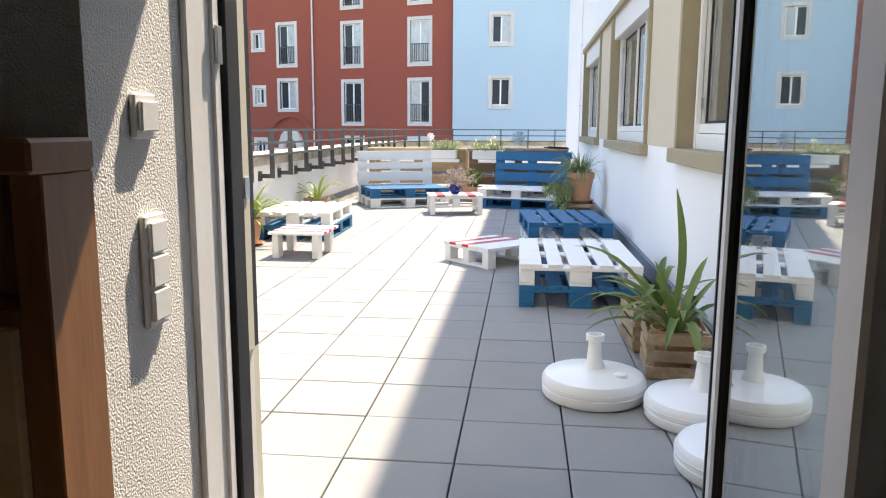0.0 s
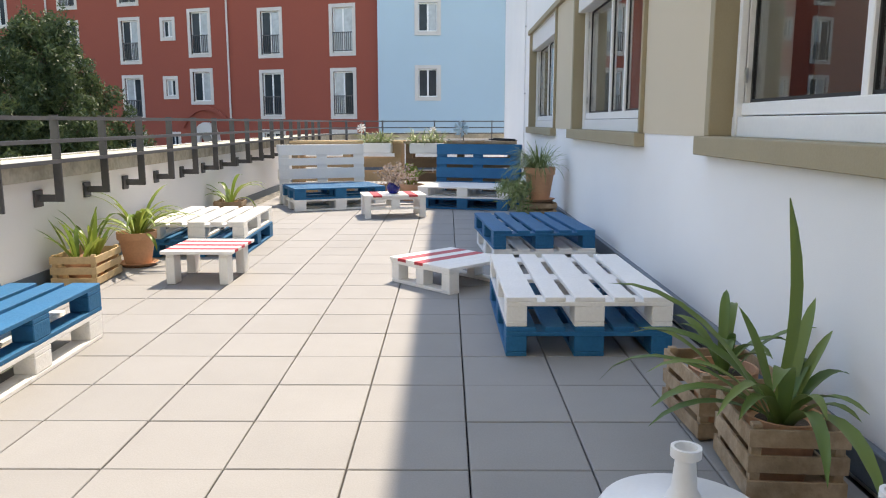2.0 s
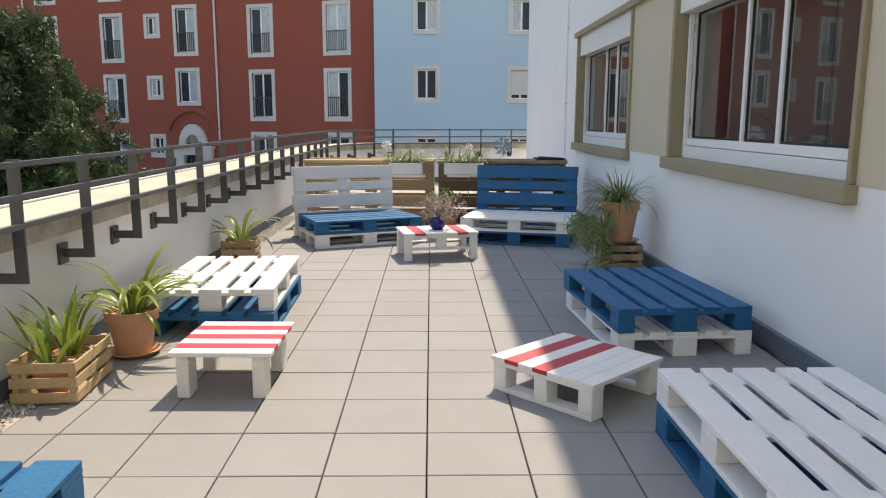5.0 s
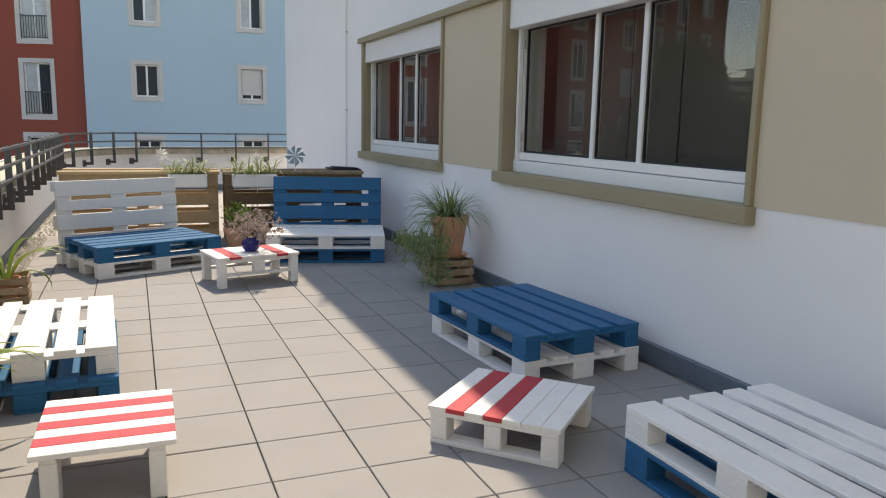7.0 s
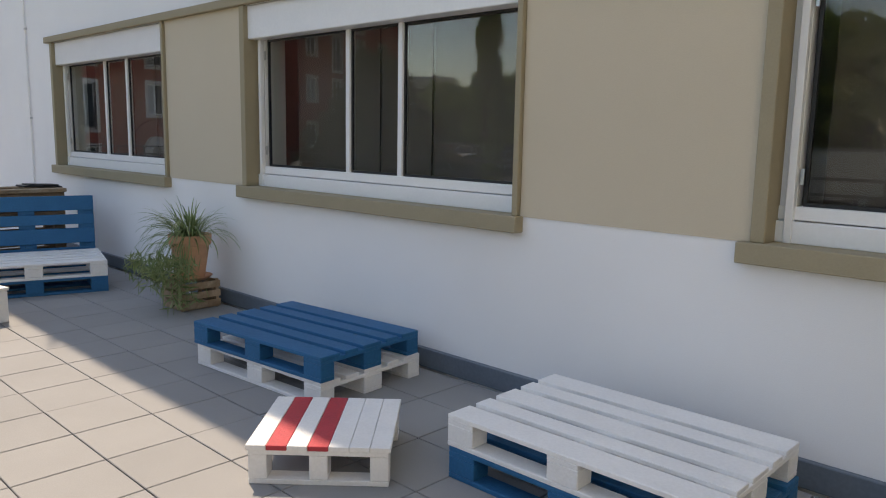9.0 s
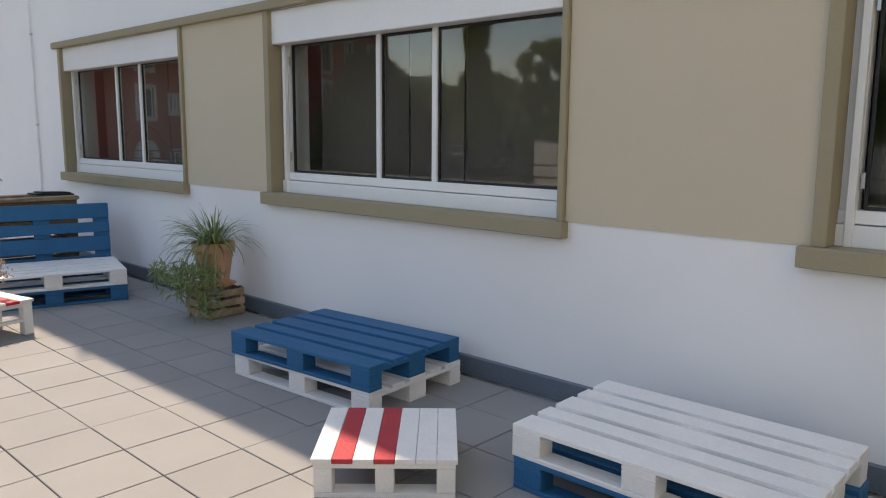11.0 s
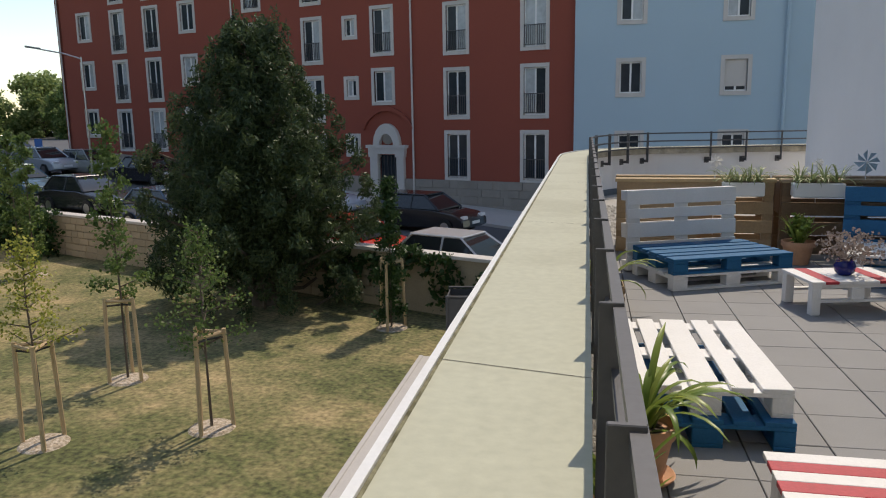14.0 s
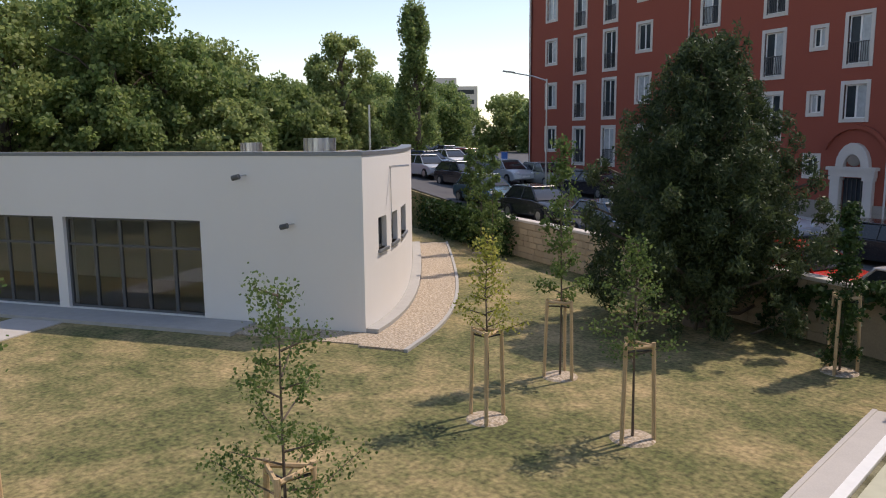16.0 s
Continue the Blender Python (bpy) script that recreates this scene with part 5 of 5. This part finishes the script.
for k in range(280):
    z = 0.3 + 6.9 * (k + gy.uniform(0, 1)) / 280
    f = z / 7.5
    R = 3.1 * (0.78 + 0.22 * f / 0.33 if f < 0.33 else (1 - ((f - 0.33) / 0.67) ** 1.25) ** 0.85)
    a = k * 2.4 + gy.uniform(-0.4, 0.4)
    r = R * gy.uniform(0.7, 1.1)
    s = gy.uniform(0.17, 0.34)
    blobs.append((r * math.cos(a), r * math.sin(a), z, s, s, s * gy.uniform(0.9, 1.6)))
    if k % 6 == 0:
        tube(tb, [(0, 0, max(0.4, z - 1.2)), (r * 0.5 * math.cos(a), r * 0.5 * math.sin(a), z - 0.6), (r * math.cos(a), r * math.sin(a), z)], 0.08, 5, 0.3)
for k in range(14):
    blobs.append((gy.normal(0, 0.5), gy.normal(0, 0.5), gy.uniform(6.4, 7.4), 0.16, 0.16, 0.5))
tube(tb, [(0, 0, 0), (0.1, 0, 2.5), (0, 0.1, 6.0)], 0.35, 10, 0.2)
part("trunk", tb, M_bark, yew, smooth=True)
part("crown", leaf_mesh("crown", blob_points(gy, blobs, 160000, 0.4), 0.042, M_yew, gy, droop=-0.5, long=3.4), None, yew)

# ivy on the garden wall and hedge
gi = np.random.default_rng(78)
ip = []
for k in range(3400):
    s = gi.uniform(13.5, 25.5)
    top = -1.95 + 0.3 * math.sin(s * 2.1) + 0.2 * math.sin(s * 5.3)
    z = top - abs(gi.normal(0, 0.28)) - (gi.uniform(0, 1.1) if math.sin(s * 1.7) > 0.45 else 0)
    ip.append(gm @ Vector((s, -0.12 + gi.normal(0, 0.1), z)))
tagged(new("ivy", leaf_mesh("ivy", [tuple(p) for p in ip], 0.12, M_ivy, gi, droop=0.4, long=1.2)), "dark ivy growing over the garden wall", "ivy", kind="stuff")
hp = []
for k in range(7000):
    s = gi.uniform(0, 9.5)
    q = Vector((-32.0, 33.4, 0)).lerp(Vector((-22.3, 28.6, 0)), s / 9.5)
    hp.append((q.x + gi.normal(0, 0.22), q.y + gi.normal(0, 0.3), GZ + gi.uniform(0, 1.75)))
tagged(new("hedge", leaf_mesh("hedge", hp, 0.13, M_ivy, gi, long=1.2)), "dense green hedge at the end of the garden", "hedge", kind="stuff")


def big_tree(x, y, z, h, r, seed, mat, label, n=3200, leaf=0.5, tall=False):
    g = np.random.default_rng(seed)
    t = thing("tree", label, "tree", pose(x, y, z), "trees beyond the garden")
    tb = bmesh.new()
    tube(tb, [(0, 0, 0), (0.2, 0, h * 0.4), (0, 0.1, h * 0.85)], 0.035 * h, 8, 0.25)
    bl = []
    for k in range(52):
        zz = h * (0.08 + 0.86 * (k + g.uniform(0, 1)) / 52)
        f = abs(zz / h - 0.48) * 2
        wide = 1.12 - zz / h if tall else math.sqrt(max(0.08, 1 - f * f))
        rr_ = r * wide * g.uniform(0.35, 0.95)
        a = k * 2.4 + g.uniform(-0.5, 0.5)
        s = r * g.uniform(0.15, 0.33) * (0.75 if tall else 1)
        bl.append((rr_ * math.cos(a), rr_ * math.sin(a), zz, s, s, s * g.uniform(0.7, 1.1) * (2.2 if tall else 1)))
        if k % 2 == 0:
            tube(tb, [(0, 0, max(0.5, zz - 0.2 * h)), (rr_ * 0.5 * math.cos(a), rr_ * 0.5 * math.sin(a), zz - 0.06 * h), (rr_ * math.cos(a), rr_ * math.sin(a), zz)], 0.008 * h, 5, 0.3)
    bl.append((0, 0, h * 0.9, r * 0.25, r * 0.25, h * 0.09))
    part("trunk", tb, M_bark, t, smooth=True)
    part("crown", leaf_mesh("crown", blob_points(g, bl, int(5.0 * n), 0.3), leaf * 0.5, mat, g, droop=0.2, long=1.3), None, t)
    return t


WOODS = [(-66, 12, 15.0, 6.5), (-62, 22, 13.5, 6.0), (-70, 30, 16.0, 6.5), (-60, 33, 11.5, 5.5), (-66, 40, 12.5, 6.0), (-75, 46, 12.5, 5.5), (-68, 50, 9.5, 5.5), (-78, 58, 10.0, 6.0), (-82, 68, 11.0, 6.0),
         (-70, 64, 8.0, 4.5), (-64, 4, 14.0, 6.5), (-88, 80, 13.0, 6.0), (-74, 20, 17.0, 6.5), (-96, 72, 12.0, 6.0), (-92, 98, 13.0, 6.0), (-62, -6, 14.0, 6.5), (-58, 46, 6.5, 4.0), (-57, 26, 8.0, 4.5), (-57, 15, 7.5, 4.5), (-56, 36, 7.0, 4.5), (-55, 5, 8.0, 5.0), (-60, 40, 9.0, 5.0), (-62, 52, 8.0, 4.5), (-66, 30, 13.0, 6.0), (-73, 38, 12.0, 6.0), (-78, 74, 9.0, 5.0), (-104, 88, 13.0, 7.0), (-84, 50, 12.0, 6.5), (-110, 104, 13.0, 7.0), (-60, 29, 15.5, 6.0), (-62, 86, 8.5, 5.0), (-71, 90, 9.5, 5.5), (-67, 97, 10.0, 5.5), (-76, 82, 9.0, 5.5), (-57, 95, 9.0, 5.0)]
for k, (x, y, h, r) in enumerate(WOODS):
    big_tree(x, y, -2.4, h, r, 200 + k, M_wood_leaf2 if k % 3 == 1 else M_wood_leaf, "broad green deciduous tree beyond the street", 3600, 0.55)
big_tree(-56.4, 57, -1.2, 15.6, 3.6, 240, M_wood_leaf, "tall slender poplar rising above the woods", 3000, 0.45, tall=True)
big_tree(-58.9, 49.7, -1.2, 12.4, 3.6, 241, M_wood_leaf2, "tall airy tree rising above the woods", 2600, 0.45)
# trees south-west of the house, seen in the window panes
for k, (x, y, h, r) in enumerate(((-30, -8, 13, 5.5), (-26, -22, 14, 6), (-42, -4, 14, 6))):
    big_tree(x, y, GZ, h, r, 260 + k, M_wood_leaf, "broad green tree beyond the lawn", 2600, 0.55)

far = thing("far_building", "distant pale grey office block above the trees", "building", pose(-158, 160, 2, 0, 0, 42))
part("block", boxes((-16, 0, -2, 16, 12, 13.5), (-2, 1, 13.5, 10, 10, 16), soft=0.05), M_stone, far)
for z in (5.5, 8.5, 11.3):
    part("window_band", boxes((-15, -0.06, z, 15, 0.02, z + 1.2)), M_farpane, far, "dark window band")

# ---- cars ----
PAINTS = {}


def car(x, y, turn, color, label, wagon=0.0, z=None, length=4.3):
    """A parked car, its nose along +x."""
    if color not in PAINTS:
        PAINTS[color] = paint("car_paint", color)
    mat = PAINTS[color]
    z = street_z(x) if z is None else z
    c = thing("car", label, "car", pose(x, y, z + 0.01, 0, 0, turn), "parked cars")
    k = length / 4.3
    lower = [(-2.12, 0.32), (-2.16, 0.62), (-2.08, 0.88), (-1.2, 0.93), (0.75, 0.92), (1.75, 0.80), (2.1, 0.62), (2.14, 0.34), (1.9, 0.22), (-1.9, 0.22)]
    bm = bmesh.new()
    rows = []
    for yy, inset in ((-0.86, 0.06), (-0.80, 0.0), (0.80, 0.0), (0.86, 0.06)):
        yv = yy
        rows.append([bm.verts.new((px * k * (1 - inset * 0.35), yv, 0.5 + (pz - 0.5) * (1 - inset * 1.2))) for px, pz in lower])
    rows.sort(key=lambda r: r[0].co.y)
    n = len(lower)
    for a, b in zip(rows, rows[1:]):
        for i in range(n):
            bm.faces.new((a[i], a[(i + 1) % n], b[(i + 1) % n], b[i]))
    bm.faces.new(rows[0][::-1])
    bm.faces.new(rows[-1])
    part("body", bevel(bm, 0.03, 2), mat, c, smooth=True)
    rear = -1.45 - 0.5 * wagon
    base = [(rear - 0.25, 0.90), (1.02, 0.90)]
    top = [(rear + 0.25, 1.42), (0.25, 1.44)]
    cb = bmesh.new()
    q = []
    for (px, pz), w in ((base[0], 0.80), (base[1], 0.80), (top[1], 0.60), (top[0], 0.60)):
        q.append((cb.verts.new((px * k, -w, pz)), cb.verts.new((px * k, w, pz))))
    for i in range(4):
        a, b = q[i], q[(i + 1) % 4]
        cb.faces.new((a[0], b[0], b[1], a[1]))
    cb.faces.new([v[0] for v in q])
    cb.faces.new([v[1] for v in q][::-1])
    part("cabin", bevel(cb, 0.04, 2), M_carglass, c, "dark glazed cabin", smooth=True)
    rf = boxes(((top[0][0] - 0.06) * k, -0.61, 1.405, (top[1][0] + 0.05) * k, 0.61, 1.465), soft=0.02)
    part("roof", rf, mat, c)
    for sx in (1, -1):
        for p0, p1 in (((base[1][0], 0.9), (top[1][0], 1.43)), ((-0.3, 0.9), (-0.3, 1.43)), ((base[0][0], 0.9), (top[0][0], 1.42))):
            part("pillar", tube(bmesh.new(), [(p0[0] * k, sx * 0.80, p0[1]), (p1[0] * k, sx * 0.605, p1[1])], 0.035, 4), mat, c)
    for wx in (-1.3, 1.32):
        for wy in (-0.82, 0.82):
            tb2 = bmesh.new()
            tube(tb2, [(wx * k, wy - 0.1, 0.31), (wx * k, wy + 0.1, 0.31)], 0.31, 18)
            w = part("wheel", tb2, M_tyre, c, smooth=True)
            rm = bmesh.new()
            tube(rm, [(wx * k, wy - 0.11, 0.31), (wx * k, wy + 0.11, 0.31)], 0.19, 12)
            part("rim", rm, M_metal, w)
    for yy in (-0.62, 0.62):
        part("headlight", boxes((1.93 * k, yy - 0.16, 0.62, 2.09 * k, yy + 0.16, 0.74), soft=0.02), M_wframe, c, "clear headlight")
        part("tail_light", boxes((-2.15 * k, yy - 0.12, 0.66, -2.09 * k, yy + 0.16, 0.84), soft=0.01), M_red, c, "red tail light")
    part("plate", boxes((2.12 * k, -0.26, 0.42, 2.155 * k, 0.26, 0.53)), M_wframe, c)
    return c


SL = -22.9
for x, col, lab, wag in ((-6.2, (0.55, 0.56, 0.58), "silver hatchback parked behind the garden wall", 0.3), (-9.8, (0.62, 0.03, 0.015), "bright red small car parked behind the garden wall", 0.0), (-17.6, (0.05, 0.09, 0.15), "dark blue car parked behind the garden wall", 0.3),
                         (-22.4, (0.02, 0.025, 0.03), "black car parked behind the garden wall", 0.3), (-27.2, (0.06, 0.12, 0.16), "petrol blue car parked by the garden end", 0.2)):
    car(x, wall_y(x) + 1.9, SL, col, lab, wag)
for x, d, col, lab, wag in ((-9.0, 9.3, (0.015, 0.016, 0.02), "black estate car parked before the red house", 1.0), (-14.3, 9.0, (0.55, 0.60, 0.66), "pale silver car parked before the red house", 0.5), (-20.5, 10.2, (0.01, 0.012, 0.016), "black car parked before the red house", 0.4),
                            (-25.5, 10.2, (0.02, 0.02, 0.024), "dark car parked before the red house", 0.3), (-30.5, 10.2, (0.30, 0.30, 0.28), "grey estate car parked before the red house", 0.9)):
    car(x, wall_y(x) + d, SL, col, lab, wag)
rc = random.Random(5)
COLS = [(0.5, 0.52, 0.54), (0.02, 0.02, 0.025), (0.75, 0.75, 0.74), (0.35, 0.03, 0.02), (0.04, 0.07, 0.14), (0.30, 0.31, 0.32)]
NM = ["silver", "black", "white", "dark red", "navy", "grey"]
for k, (x, y, tn) in enumerate(((-33.0, 42.0, -20), (-33.2, 38.0, -20), (-38, 39.8, -20), (-38.5, 46.2, -20), (-41.5, 43.6, -20), (-44, 51, -20), (-43, 47.6, -20), (-47, 46.5, -20), (-48, 54, -20), (-52, 50, -20), (-53, 58, -20), (-41, 37, -20), (-47, 41, -20), (-59, 62, -50))):
    i = (k * 5 + 2) % 6 if k else 0
    car(x, y, tn + rc.uniform(-4, 4), COLS[i], f"{NM[i]} car parked in the car park", rc.uniform(0, 0.8))

lamp = thing("street_lamp", "grey street lamp with a slanted arm", "street lamp", pose(-28.6, 40.0, street_z(-28.6)))
part("pole", tube(bmesh.new(), [(0, 0, 0), (0, 0, 6.4)], 0.06, 8, 0.7), M_metal, lamp, smooth=True)
part("arm", tube(bmesh.new(), [(0, 0, 6.3), (-0.6, -0.5, 6.55), (-1.7, -1.2, 6.8)], 0.04, 6), M_metal, lamp)
part("head", boxes((-0.35, -0.1, -0.04, 0.35, 0.1, 0.05), soft=0.02), M_greymetal, lamp, at=pose(-1.75, -1.25, 6.82, 0, 8, 33))
sg = thing("road_sign", "blue parking sign on a grey pole", "sign", pose(-36.6, 46.2, street_z(-36.6)))
part("pole", tube(bmesh.new(), [(0, 0, 0), (0, 0, 1.6)], 0.03, 8), M_metal, sg)
part("panel", boxes((-0.22, -0.04, 1.0, 0.22, -0.01, 1.6), soft=0.004), M_sign, sg, "blue panel", at=pose(0, 0, 0, 0, 0, 30))

# ---- slabs of the terrace ----
slab_bm = boxes((-0.197, -0.197, -0.04, 0.197, 0.197, 0.0))
top_edges = [e for e in slab_bm.edges if all(v.co.z > -0.001 for v in e.verts)]
bmesh.ops.bevel(slab_bm, geom=top_edges, offset=0.003, segments=1, affect="EDGES")
slab_me = finish(slab_bm, "slab", M_tile)
floor_ob = bpy.data.objects["floor"]
rt = random.Random(9)
for i in range(10):
    for j in range(30):
        ob = part("slab", slab_me, None, floor_ob, at=pose(-2.86 + 0.4 * i, 2.26 + 0.4 * j, rt.uniform(-0.0012, 0.0012), rt.uniform(-0.1, 0.1), rt.uniform(-0.1, 0.1), 0))
        if i == 0:  # cut slabs beside the gravel strip
            ob.matrix_basis = pose(-2.785, 2.26 + 0.4 * j, 0) @ Matrix.Diagonal((0.62, 1, 1, 1))
